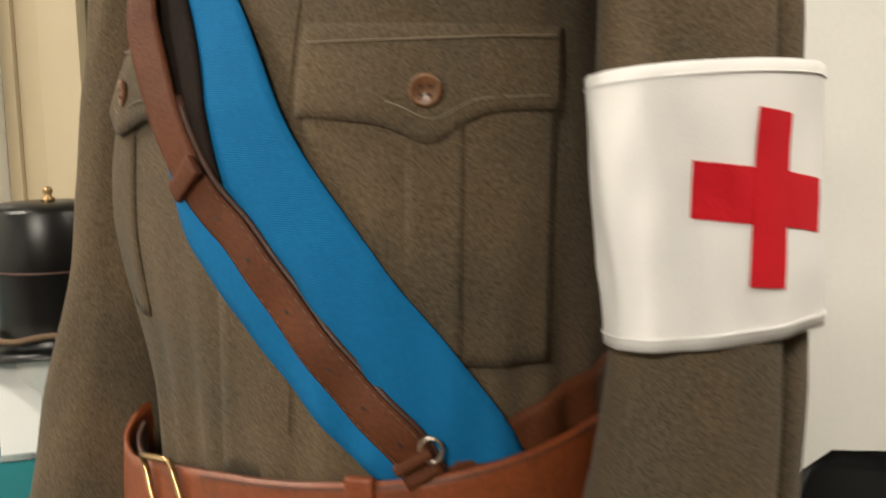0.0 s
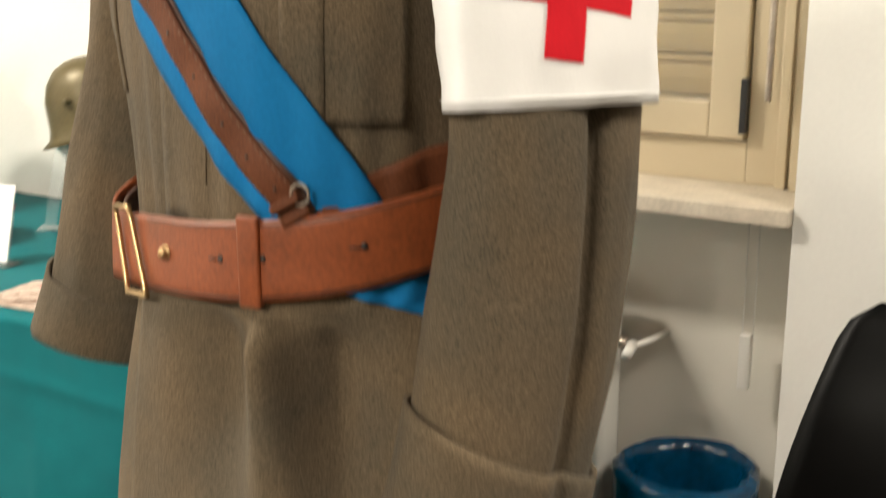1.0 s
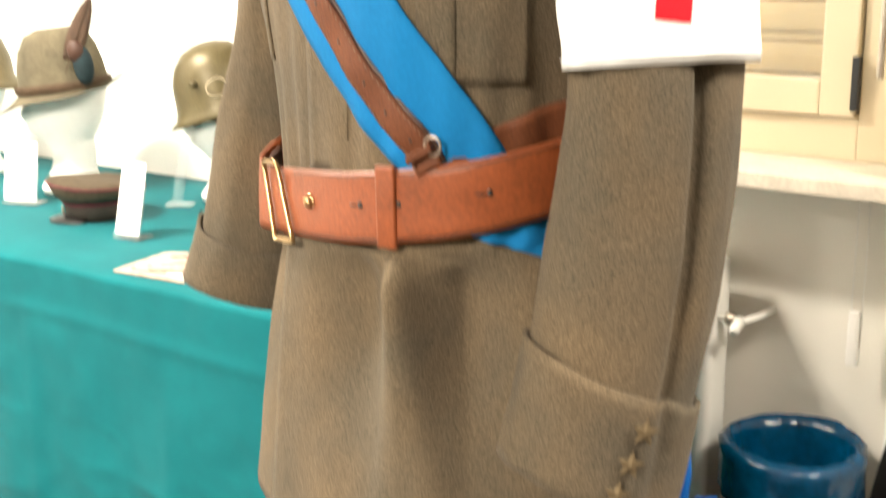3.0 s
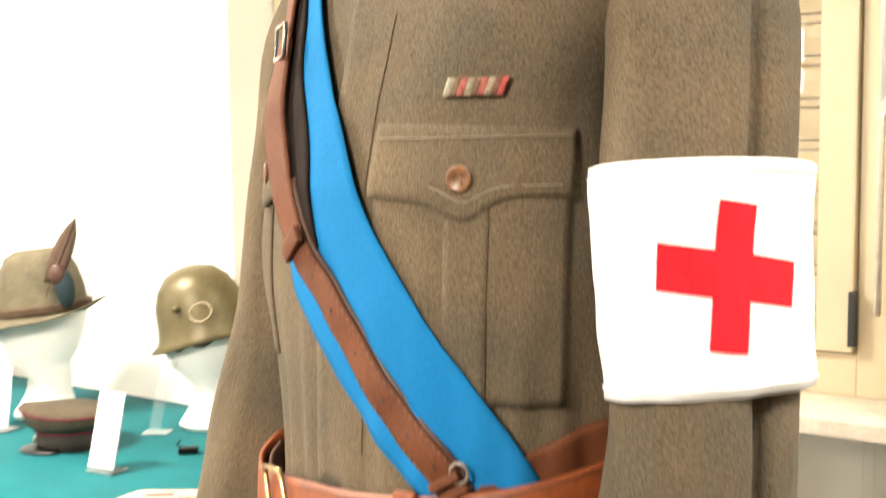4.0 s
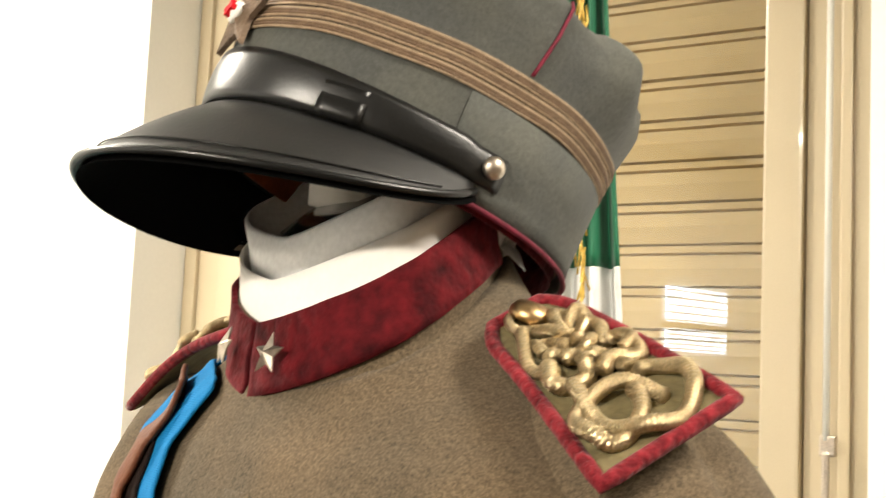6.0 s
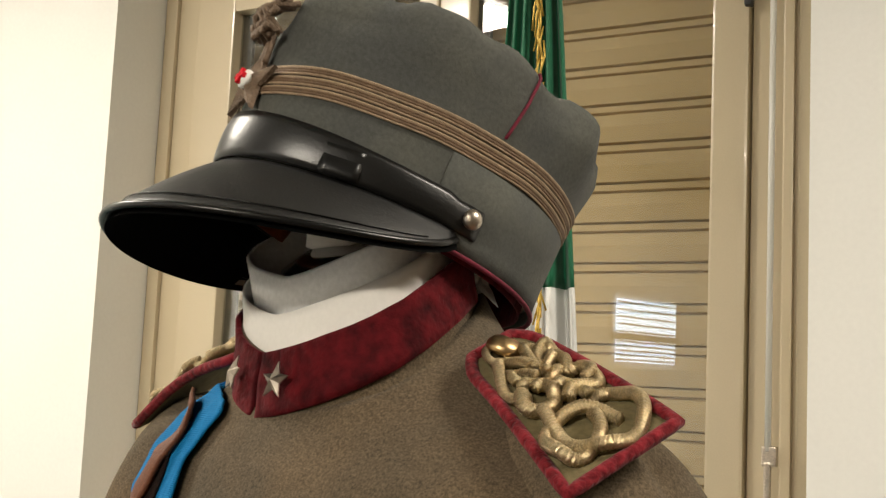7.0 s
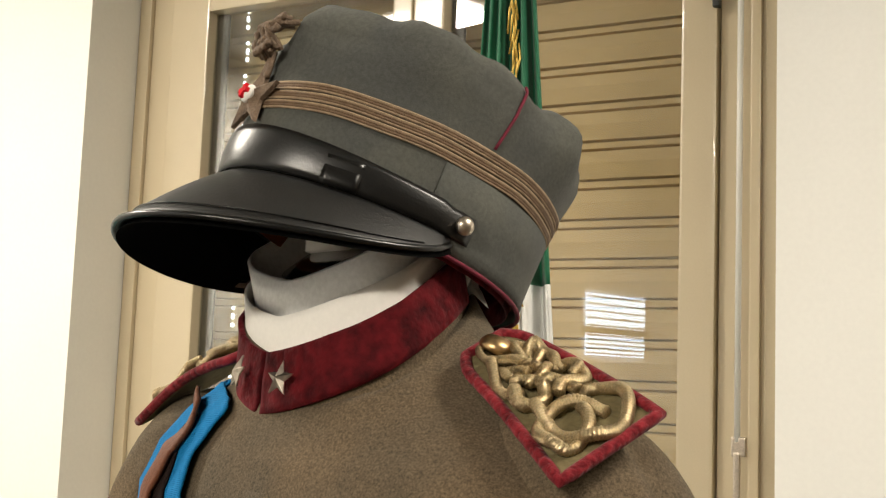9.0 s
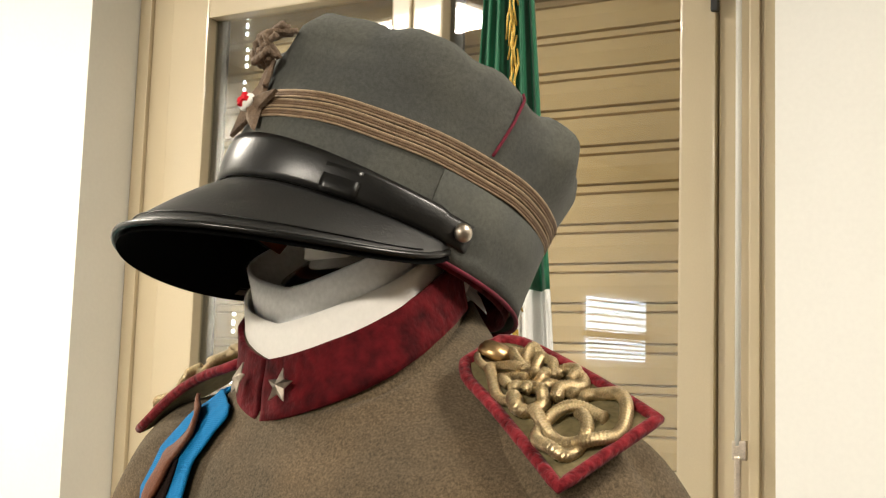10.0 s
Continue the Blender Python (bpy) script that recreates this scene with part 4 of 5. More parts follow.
ring = [buckle_at(-25, -0.031 + 0.062 * k / 8) for k in range(9)] + [buckle_at(-25 + 12 * k / 5, 0.031) for k in range(1, 6)] + [buckle_at(-13, 0.031 - 0.062 * k / 8) for k in range(1, 9)] + [buckle_at(-13 - 12 * k / 5, -0.031) for k in range(1, 5)]
part("buckle_frame", tube(ring, 0.0021, 8, True), BRASS, belt, "rectangular brass buckle frame")

# ---- peaked cap ----
CA = math.radians(47)
cf = Vector((-math.sin(CA), -math.cos(CA), 0))
cm = Matrix((cf, Vector((math.cos(CA), -math.sin(CA), 0)), Vector((0, 0, 1)))).transposed().to_4x4()
CAPM = Matrix.Translation(B(-0.036, 0.004, 1.797)) @ cm @ pose(0, 0, 0, 3, -20, 0)
cap = thing("officer_cap", "grey-green wool officer cap with black peak and braid", "cap", place=CAPM)
CR = [(0.0, 0.106, 0.082), (0.02, 0.108, 0.083), (0.045, 0.110, 0.085), (0.07, 0.113, 0.0885), (0.094, 0.117, 0.0935), (0.112, 0.115, 0.092), (0.122, 0.104, 0.083)]


def cap_at(h, ang, off=0.0):
    h = max(0.0, min(0.1219, h)) if h >= 0 else h
    hh = max(0.0, h)
    for a, b in zip(CR, CR[1:]):
        if hh <= b[0]:
            s = (hh - a[0]) / (b[0] - a[0])
            rx, ry = a[1] + (b[1] - a[1]) * s, a[2] + (b[2] - a[2]) * s
            break
    a = math.radians(ang)
    c, s = math.cos(a), math.sin(a)
    rx, ry = rx + 0.013 * max(0.0, c) * (1 - 5.5 * hh), ry + 0.011 * max(0.0, -s) * (1 - 5.5 * hh)      # fuller towards the front
    return Vector(((rx + off) * c - 0.06 * max(0.0, hh - 0.03), (ry + off) * s, h))


def cap_wave(h, ang):
    a = math.radians(ang)
    k = max(0, (h - 0.06) / 0.05)
    return k * (0.011 * noise.noise((math.cos(a) * 2.6, math.sin(a) * 2.6, h * 18)) + 0.004 * noise.noise((math.cos(a) * 5, math.sin(a) * 5, h * 30)))


rows = []
for j in range(23):
    h = 0.1219 * j / 22
    rows.append([cap_at(h, a, cap_wave(h, a)) + Vector((0, 0, 0.8 * cap_wave(h, a))) for a in range(0, 360, 4)])
for f, dz in ((0.9, 0.0035), (0.75, 0.004), (0.5, 0.002), (0.2, 0.0)):
    rows.append([Vector((p.x * f, p.y * f, p.z + dz + 0.004 * noise.noise((p.x * 18 * f, p.y * 18 * f, 3.0)))) for p in rows[22]])
part("crown", thicken(loft(rows, True, (False, True)), 0.002), CAPWOOL, cap)
part("sweatband", thicken(loft([[cap_at(h, a, -0.0045) for a in range(0, 360, 5)] for h in (-0.004, 0.012, 0.032)]), 0.0012), LEATHER, cap, "brown leather inner sweatband")
part("lower_band", thicken(loft([[cap_at(h, a, 0.0014) for a in range(82, 280, 4)] for h in (-0.010, 0.0, 0.02, 0.044)], False), 0.002), CAPWOOL, cap)
part("band_piping", tube([cap_at(-0.011, a, 0.0014) for a in range(84, 278, 4)], 0.0016, 8), PIPE, cap, "crimson piping on the lower edge")
part("lining_patch", thicken(loft([[cap_at(h, a, -0.006) for a in range(90, 271, 6)] for h in (-0.012, 0.0, 0.03)], False), 0.001), VELVET, cap, "crimson inner lining")
for j, h in enumerate((0.0480, 0.0548, 0.0616)):
    for dz, r, m_ in ((-0.0022, 0.0008, BRAIDE), (-0.0008, 0.0011, BRAID), (0.0008, 0.0011, BRAID), (0.0022, 0.0008, BRAIDE)):
        part("braid_cord", tube([cap_at(h + dz, a, 0.0009 + 0.0007 * noise.noise((a * 0.05, j, 0.0))) + Vector((0, 0, 0.0012 * noise.noise((a * 0.04, 5.0, 1.0)))) for a in range(0, 360, 4)], r, 6, True), m_, cap)
part("braid_ground", thicken(loft([[cap_at(h, a, 0.0008) for a in range(0, 360, 5)] for h in (0.0455, 0.055, 0.0645)]), 0.0006), mat("brown_braid_ground", (0.06, 0.042, 0.028), 0.9, vary=0.2, scale=150), cap, "brown woven braid ground")
for a in (95, -95):
    part("seam_piping", tube([cap_at(h, a + (h - 0.066) * 60, 0.0008 + cap_wave(h, a)) + Vector((0, 0, 0.8 * cap_wave(h, a))) for h in [0.066 + 0.0047 * k for k in range(12)]], 0.0011, 6), PIPE, cap, "thin crimson seam piping")
# peak
rows = []
for i in range(61):
    a = -92 + 184 * i / 60
    base = cap_at(0.001, a, 0.0015)
    ln = 0.054 * max(0.0, math.cos(math.radians(a) * 0.96)) ** 0.62
    out = Vector((math.cos(math.radians(a)), math.sin(math.radians(a)), 0))
    row = []
    for k in range(11):
        s = k / 10
        row.append(base + out * (ln * 0.78 * s) + Vector((ln * 0.10 * s, 0, -ln * (0.76 * s + 0.28 * s * s) - 0.011 * s * s * max(0.0, -math.sin(math.radians(a) * 0.97)) * (ln / 0.054))))
    rows.append(row)
peak_edge = [r[-1] for r in rows]
part("peak", thicken(loft(rows, False), 0.0026), PEAKL, cap, "glossy black leather peak")
part("peak_lining", loft([[p - Vector((0.003 * k / 10, 0, 0.0044)) for k, p in enumerate(r)] for r in rows], False), MATTB, cap, "matt black underside of the peak")
part("peak_binding", tube(peak_edge, 0.0022, 8), BLACKL, cap, "black leather peak binding")
part("peak_stitching", tube([r[9].lerp(r[8], 0.4) + Vector((0.0, 0, 0.0012)) for r in rows[3:58]], 0.0005, 5), BLACKL, cap)
# chin strap with slide
rows = []
for i in range(61):
    a = -99 + 198 * i / 60
    lift = 0.004 * math.cos(math.radians(a)) ** 2
    h0, h1 = 0.001 + lift * 0.2, 0.021 + 2.9 * lift
    if abs(a) > 88:
        h0, h1 = 0.0, 0.019
    rows.append([cap_at(h0 + (h1 - h0) * k / 6, a, 0.003 + 0.0014 * (1 - (k / 3 - 1) ** 2)) for k in range(7)])
part("chin_strap", thicken(loft(rows, False), 0.0022), PATENT, cap, "worn black leather chin strap")
part("strap_end", thicken(loft([[cap_at(0.001 + 0.019 * k / 6, a, 0.0050 + 0.001 * math.sin(k)) for k in range(7)] for a in range(47, 60, 2)], False), 0.0016), BLACKL, cap, "folded strap slide")
for a in (94, -94):
    b = part("cap_button", ball(0.0062, 1, 1, 0.75), SILVER, cap, "round silvered cap button")
    p = cap_at(0.0095, a, 0.0085)
    b.matrix_basis = frame_on(p, (math.cos(math.radians(a)), math.sin(math.radians(a)), 0))
# front badge: embroidered star with an enamel cross and a crown above
bd = part("star_badge", star_mesh(0.025, 0.009, 5, 0.42, 0.003), ROSETTE, cap, "embroidered gold star badge", False)
bd.matrix_basis = frame_on(cap_at(0.052, 5, 0.002), (1, 0.12, 0.05))
en = part("badge_centre", ball(0.0065, 1, 1, 0.6), STARCH, bd, "white enamel badge centre")
en.location = (0, 0, 0.007)
for sx, sy in ((0.0032, 0.010), (0.010, 0.0032)):
    c = part("badge_cross", block(sx, sy, 0.003, 0.0004), REDC, bd, "small red badge cross", False)
    c.location = (0, 0, 0.0108)
crown = bmesh.new()
for k in range(11):                      # knotted bullion loops bulging off the crown's front
    y = -0.014 + 0.0028 * k
    tube([cap_at(0.083 + 0.026 * q, 6, 0.006 + 0.009 * math.sin(q * math.pi) + 0.003 * math.sin(k * 2.1 + q * 9)) + Vector((0, y * (0.8 + 0.4 * math.sin(q * 3 + k)), 0.002 * math.sin(k * 1.7))) for q in [i / 10 for i in range(11)]], 0.0021, 6, False, crown)
for hh, ww in ((0.084, 0.011), (0.094, 0.016), (0.106, 0.014)):
    tube([cap_at(hh + 0.002 * math.sin(y * 900), 6, 0.013) + Vector((0, y, 0)) for y in [ww * (i / 6 - 1) for i in range(13)]], 0.0024, 6, False, crown)
for y in (-0.006, 0.004):
    tube([cap_at(0.066 + 0.02 * q, 6, 0.004) + Vector((0, y * (1 - q), 0)) for q in (0, 0.5, 1)], 0.0022, 6, False, crown)
part("crown_badge", crown, ROSETTE, cap, "embroidered tarnished gold crown badge")

# ---- dummy ----
man = bmesh.new()
rows = []
for z, w, df, db in ((0.948, 0.02, 0.02, 0.02), (0.949, 0.10, 0.060, 0.095), (0.955, 0.122, 0.066, 0.122), (0.972, 0.136, 0.082, 0.132), (1.02, 0.132, 0.084, 0.115), (1.2, 0.105, 0.052, 0.08), (1.45, 0.125, 0.072, 0.095), (1.6, 0.14, 0.06, 0.09), (1.65, 0.10, 0.045, 0.08), (1.68, 0.05, 0.022, 0.06), (1.70, 0.045, 0.014, 0.06)):
    rows.append([B((df if math.cos(a) > 0 else db) * math.cos(a), w * math.sin(a) + max(0.0, 0.02 * (1.05 - z) / 0.1), z) for a in (2 * math.pi * k / 48 for k in range(48))])
tagged(part("mannequin", loft(rows, True, (True, True)), LINEN), "cream cloth-covered tailor's dummy torso", "mannequin")
neck = thing("neck_block", "grey-white neck block with a steel cap disc", "neck block")
part("neck_wall", thicken(loft([neck_ring(h, g) for h, g in ((0.03, -0.012), (0.055, -0.0085), (0.0665, -0.0065), (0.068, -0.0085))], False), 0.002), NECKM, neck)
dk = part("cap_disc", lathe([(0.044, 0), (0.046, 0.004), (0.046, 0.010), (0.03, 0.016), (0.0, 0.018)], 40), STEEL, neck, "dark polished steel disc")
dk.matrix_world = frame_on(B(-0.020, -0.006, 1.784), FV * 0.42 + Vector((0, 0, 0.9)), LV)
post = part("support_post", lathe([(0.022, 0), (0.022, 0.05), (0.03, 0.056), (0.0, 0.08)], 24), STARCH, neck, "white plastic head support")
post.matrix_world = Matrix.Translation(B(-0.012, -0.012, 1.795))
rng = random.Random(4)
tissue = thing("tissue_paper", "crumpled bluish-white tissue stuffed inside the cap", "paper")
rows = [[B(-0.050 - 0.035 * i / 12 + 0.006 * rng.uniform(-1, 1), 0.060 - 0.012 * i / 12 + 0.006 * rng.uniform(-1, 1), 1.772 + 0.036 * j / 8 + 0.003 * rng.uniform(-1, 1)) for i in range(13)] for j in range(9)]
part("sheet", thicken(loft(rows, False), 0.0008), CARD, tissue, "", False)
stand = thing("dummy_stand", "varnished wooden pole under the tailor's dummy", "stand")
part("pole", lathe([(0.0125, 0.06), (0.0125, 0.949)], 20), WOOD, stand).matrix_world = Matrix.Translation(B(-0.03, 0.011, 0))
for k in range(3):
    a = math.radians(120 * k + 40)
    part("foot", tube([(TX + 0.02, TY + 0.03, 0.12), (TX + 0.02 + 0.12 * math.cos(a), TY + 0.03 + 0.12 * math.sin(a), 0.07), (TX + 0.02 + 0.24 * math.cos(a), TY + 0.03 + 0.24 * math.sin(a), 0.014)], 0.013, 10), WOOD, stand)

# tassel on the hip
tas = thing("sash_tassel", "large bright blue thread tassel at the sash end", "tassel")
tc_ = B(-0.150, 0.118, 0)
part("hanger", tube([tc_ + Vector((0.006, 0.01, 1.07)), tc_ + Vector((0.012, 0, 1.01)), tc_ + Vector((0.008, 0, 0.965)), tc_ + Vector((0, 0, 0.93))], 0.015, 12), BLUEK, tas)
kn = part("knot", lathe([(0.016, 0.965), (0.021, 0.955), (0.0225, 0.944), (0.029, 0.939), (0.0345, 0.931), (0.036, 0.920), (0.0345, 0.910), (0.0325, 0.904)], 36), BLUEK, tas, "braided blue tassel head")
kn.matrix_world = Matrix.Translation(tc_)
for k in range(2):
    part("binding", tube([tc_ + Vector(((0.0335 - 0.010 * k) * math.cos(a), (0.0335 - 0.010 * k) * math.sin(a), 0.905 + k * 0.040)) for a in (2 * math.pi * q / 28 for q in range(28))], 0.0016, 6, True), BLUEK, tas)
bm = bmesh.new()
rng = random.Random(5)
for k in range(520):
    a, rr = rng.uniform(0, 2 * math.pi), 0.0335 * math.sqrt(rng.uniform(0.62, 1.0))
    d = Vector((math.cos(a), math.sin(a), 0))
    w = rng.uniform(-0.0016, 0.0016)
    tube([tc_ + d * (rr * 0.9) + Vector((0, 0, 0.905)), tc_ + d * (rr * 1.12) + Vector((w, 0, 0.83)), tc_ + d * (rr * 1.1) + Vector((w, w, 0.76)), tc_ + d * (rr * 1.12) + Vector((w * 1.5, w, 0.685 + rng.uniform(-0.006, 0.006)))], 0.0011, 4, False, bm)
tagged(part("threads", bm, TASSEL, tas), kind="stuff")
bm = bmesh.new()
for k in range(26):
    a = rng.uniform(-0.9, 0.9)
    s = tc_ + Vector((0.026, -0.004, 0.985))
    d = Vector((math.cos(a), rng.uniform(-0.4, 0.4), math.sin(a) * 0.6))
    tube([s, s + d * 0.012, s + d * rng.uniform(0.018, 0.03) + Vector((0, 0, -0.006))], 0.0012, 4, False, bm)
part("frayed_tuft", bm, TASSEL, tas, "small frayed blue tuft")

# ---- table with cloth ----
TABLE = pose(-1.2, 1.78, 0, 0, 0, -13)       # x along the front edge, y to the back
TXR, TXL, TD, TZ = 0.86, -2.1, 0.86, 0.75
cloth = thing("tablecloth", "teal cloth over a table, woven gold trim hem", "tablecloth", place=TABLE)


def cloth_front(x, s):
    """Hanging front of the cloth; s runs from the top edge to the hem."""
    cr = 0.004 * math.exp(-((s - 0.17 - 0.01 * math.sin(x * 4)) / 0.02) ** 2) + 0.006 * math.exp(-((s - 0.66 - 0.02 * math.sin(x * 3)) / 0.018) ** 2) * (0.5 + 0.5 * math.sin(x * 5))
    cr += sum(0.006 * s * math.exp(-((x - q - 0.04 * s) / 0.025) ** 2) for q in (-0.9, -0.42, 0.06, 0.38, 0.62))
    w = 0.012 * math.sin(x * 9 + 1.2 * math.sin(x * 3)) + 0.006 * math.sin(x * 23)
    cr += 0.005 * abs(noise.noise((x * 7 + s * 2, s * 5 - x, 4.0))) + 0.004 * max(0.0, 0.25 - abs(noise.noise((x * 4 - s * 3, s * 6 + x * 2, 9.0)))) * 4 * s
    return Vector((x, -0.012 - (0.02 + w) * s ** 1.3 - 0.03 * s - cr + 0.006 * noise.noise((x * 5, s * 4, 0)), TZ - 0.006 - s * (TZ - 0.035)))


xs = [TXL + (TXR - TXL) * k / 260 for k in range(261)]
rows = [[Vector((x, TD, TZ)) for x in xs]] + [[Vector((x, TD * (1 - k / 10), TZ + 0.0015 * noise.noise((x * 6, k, 2)))) for x in xs] for k in range(1, 10)]
rows += [[Vector((x, 0.006, TZ)) for x in xs], [Vector((x, -0.006, TZ - 0.004)) for x in xs]]
rows += [[cloth_front(x, s / 60) for x in xs] for s in range(61)]
part("cloth", thicken(loft(rows, False), 0.003), CLOTH, cloth)
side = []
for s in range(17):
    side.append([Vector((TXR + 0.010 + 0.03 * s / 16 * (1 + math.sin(k * 0.8)), -0.012 + (TD + 0.012) * k / 24 - 0.03 * (1 - k / 24) * s / 16, TZ - 0.003 - s / 16 * (TZ - 0.04))) for k in range(25)])
part("cloth_end", thicken(loft(side, False), 0.003), CLOTH, cloth, "hanging teal cloth end")
for z0, z1, off, m_, nm in ((0.0, 0.062, 0.0035, TRIMG, "trim_band"), (0.004, 0.006, 0.0045, TRIMB, "trim_line"), (0.056, 0.058, 0.0045, TRIMB, "trim_line")):
    trim = []
    for k in range(5):
        z = z0 + (z1 - z0) * k / 4
        trim.append([cloth_front(x, 1 - z / (TZ - 0.035)) + Vector((0, -off, -0.002)) for x in xs])
    part(nm, thicken(loft(trim, False), 0.002), m_, cloth, "woven gold jacquard hem trim" if nm == "trim_band" else "")
leafs = bmesh.new()
rng = random.Random(12)
for k in range(86):
    x = TXL + (TXR - TXL) * (k + 0.5) / 86
    up = 1 if k % 2 else -1
    for q, (ln, wd, bend) in enumerate(((0.050, 0.0042, 0.012), (0.036, 0.0032, -0.010), (0.028, 0.0028, 0.014))):
        old = None
        for i in range(9):
            u = i / 8
            xx = x + (u - 0.5) * ln + (q - 1) * 0.008
            zz = 0.031 + up * ((u - 0.5) * 0.030 + bend * math.sin(u * math.pi) - 0.006 * (q - 1))
            w = wd * math.sin(min(1.0, 0.08 + u) * math.pi) + 0.0004
            pair = [leafs.verts.new(cloth_front(xx + d * 0.4 * w, 1 - max(0.008, min(0.054, zz + d * w)) / (TZ - 0.035)) + Vector((0, -0.0062, -0.002))) for d in (-1, 1)]
            if old:
                leafs.faces.new((old[0], old[1], pair[1], pair[0]))
            old = pair
thicken(leafs, 0.0005)
tagged(part("trim_pattern", leafs, TRIMB, cloth, "brown scroll pattern woven in the trim"), kind="stuff")
table = thing("display_table", "long folding table hidden under a teal cloth", "table", place=TABLE)
part("tabletop", block(TXR - TXL - 0.02, TD - 0.03, 0.024, 0.004, ((TXR + TXL) / 2, TD / 2 + 0.006, TZ - 0.018)), WOOD, table, "", False)
for x in (TXL + 0.12, TXR - 0.12):
    for y in (0.09, TD - 0.08):
        part("leg", tube([(x, y, 0), (x, y, TZ - 0.03)], 0.016, 12), BLACKM, table)


def on_table(x, y, yaw=0.0, z=TZ + 0.003):
    return Matrix.Translation((x, y, z)) @ pose(0, 0, 0, 0, 0, yaw)


# ---- heads and headgear; local x is the face ----
def foam_head(place, label="white polystyrene display head on the teal cloth"):
    hd = thing("polystyrene_dummy", label, "display head", "display heads", place=place)
    prof = [(0.0, 0.075, 0.075, 0), (0.012, 0.078, 0.078, 0), (0.03, 0.066, 0.062, 0), (0.06, 0.054, 0.052, -0.004), (0.10, 0.052, 0.05, -0.008), (0.13, 0.062, 0.054, 0.004), (0.16, 0.083, 0.064, 0.008), (0.20, 0.092, 0.071, 0.002), (0.25, 0.097, 0.075, -0.004), (0.29, 0.092, 0.072, -0.006), (0.325, 0.066, 0.052, -0.006), (0.34, 0.03, 0.024, -0.006)]
    rows = []
    pr = smooth_path(prof, 44)
    for z, rx, ry, cx in pr:
        row = []
        for k in range(40):
            a = 2 * math.pi * k / 40
            d = (a + math.pi) % (2 * math.pi) - math.pi
            nose = 0.022 * math.exp(-(d / 0.2) ** 2) * math.exp(-((z - 0.195) / 0.022) ** 2) + 0.008 * math.exp(-(d / 0.35) ** 2) * math.exp(-((z - 0.155) / 0.014) ** 2)
            eye = -0.008 * math.exp(-((abs(d) - 0.45) / 0.2) ** 2) * math.exp(-((z - 0.225) / 0.016) ** 2)
            row.append(((rx + nose + eye) * math.cos(a) + cx, (ry + 0.3 * eye) * math.sin(a), z))
        rows.append(row)
    part("head_form", loft(rows, True, (True, True)), FOAM, hd)
    return hd


def dome(rings, material, name, parent, n=56, thick=0.0022, label=""):
    """rings of (height, half length in front, behind, half width, droop in front, droop behind)."""
    rows = []
    for z, fx, bx, w, dfr, dbk in rings:
        row = []
        for k in range(n):
            a = 2 * math.pi * k / n
            c, s = math.cos(a), math.sin(a)
            row.append(((fx if c > 0 else bx) * c, w * s, z - (dfr * max(0, c) ** 2 + dbk * max(0, -c) ** 2)))
        rows.append(row)
    return part(name, thicken(loft(rows, True, (False, True)), thick), material, parent, label)


# steel helmet
P2 = on_table(-1.475, 2.57, 203) @ Matrix.Scale(1.08, 4)
foam_head(P2)
hel = thing("steel_helmet", "worn olive steel helmet with flared neck guard", "helmet", place=P2 @ Matrix.Translation((0.004, 0, 0.243)) @ pose(0, 0, 0, 0, 15, 0))
dome([(-0.012, 0.150, 0.136, 0.116, 0.004, 0.022), (0.002, 0.128, 0.127, 0.108, 0.004, 0.018), (0.02, 0.119, 0.122, 0.102, 0.0, 0.012), (0.05, 0.114, 0.118, 0.098, 0, 0.002), (0.09, 0.108, 0.112, 0.093, 0, 0), (0.13, 0.09, 0.096, 0.079, 0, 0), (0.16, 0.062, 0.068, 0.055, 0, 0), (0.173, 0.03, 0.032, 0.026, 0, 0), (0.176, 0.006, 0.006, 0.006, 0, 0)], OLIVE, "shell", hel)
for sgn in (1, -1):
    part("lug", disc(0.009, 0.02, 12, 0.002), OLIVE, hel, "helmet side lug").matrix_basis = frame_on((0.035, sgn * 0.094, 0.085), (0.2, sgn, 0.1))
    part("badge_ring", tube([(0.028 * math.cos(a) - 0.02, sgn * (0.0985 - 0.00022 * (28 * math.sin(a) + 0) * 1.0), 0.062 + 0.022 * math.sin(a)) for a in (2 * math.pi * k / 28 for k in range(28))], 0.0016, 6, True), TRIMG, hel, "faded round painted emblem ring")
part("chin_pad", tube([(0.09 * math.cos(a), 0.085 * math.sin(a), -0.012 + 0.006 * math.sin(a * 7)) for a in (2 * math.pi * k / 40 for k in range(40))], 0.009, 8, True), DARKL, hel, "ragged leather helmet liner")

# small framed photograph leaning behind the helmet, with a strap below
ph = thing("photo_frame", "small beige frame with a brown photograph", "picture frame", place=on_table(-1.255, 2.53, 8) @ pose(0, 0.0, 0.22, -12, 8, 0))
for x, z, sx, sz in ((-0.048, 0.05, 0.012, 0.112), (0.048, 0.05, 0.012, 0.112), (0, 0.0, 0.108, 0.012), (0, 0.1, 0.108, 0.012)):
    part("frame_rail", block(sx, 0.014, sz, 0.002, (x, 0, z)), MARBLE, ph, "", False)
part("photograph", block(0.088, 0.004, 0.092, 0.0, (0, 0.002, 0.05)), PRINT, ph, "brown faded photograph", False)
part("stand_rod", tube([(0, 0.012, 0.06), (0, 0.03, -0.10), (0, 0.04, -0.21)], 0.005, 8), BLACKM, ph)
place_strap = thing("hanging_strap", "short dark brown leather strap by the helmet", "strap", place=on_table(-1.305, 2.52, 10))
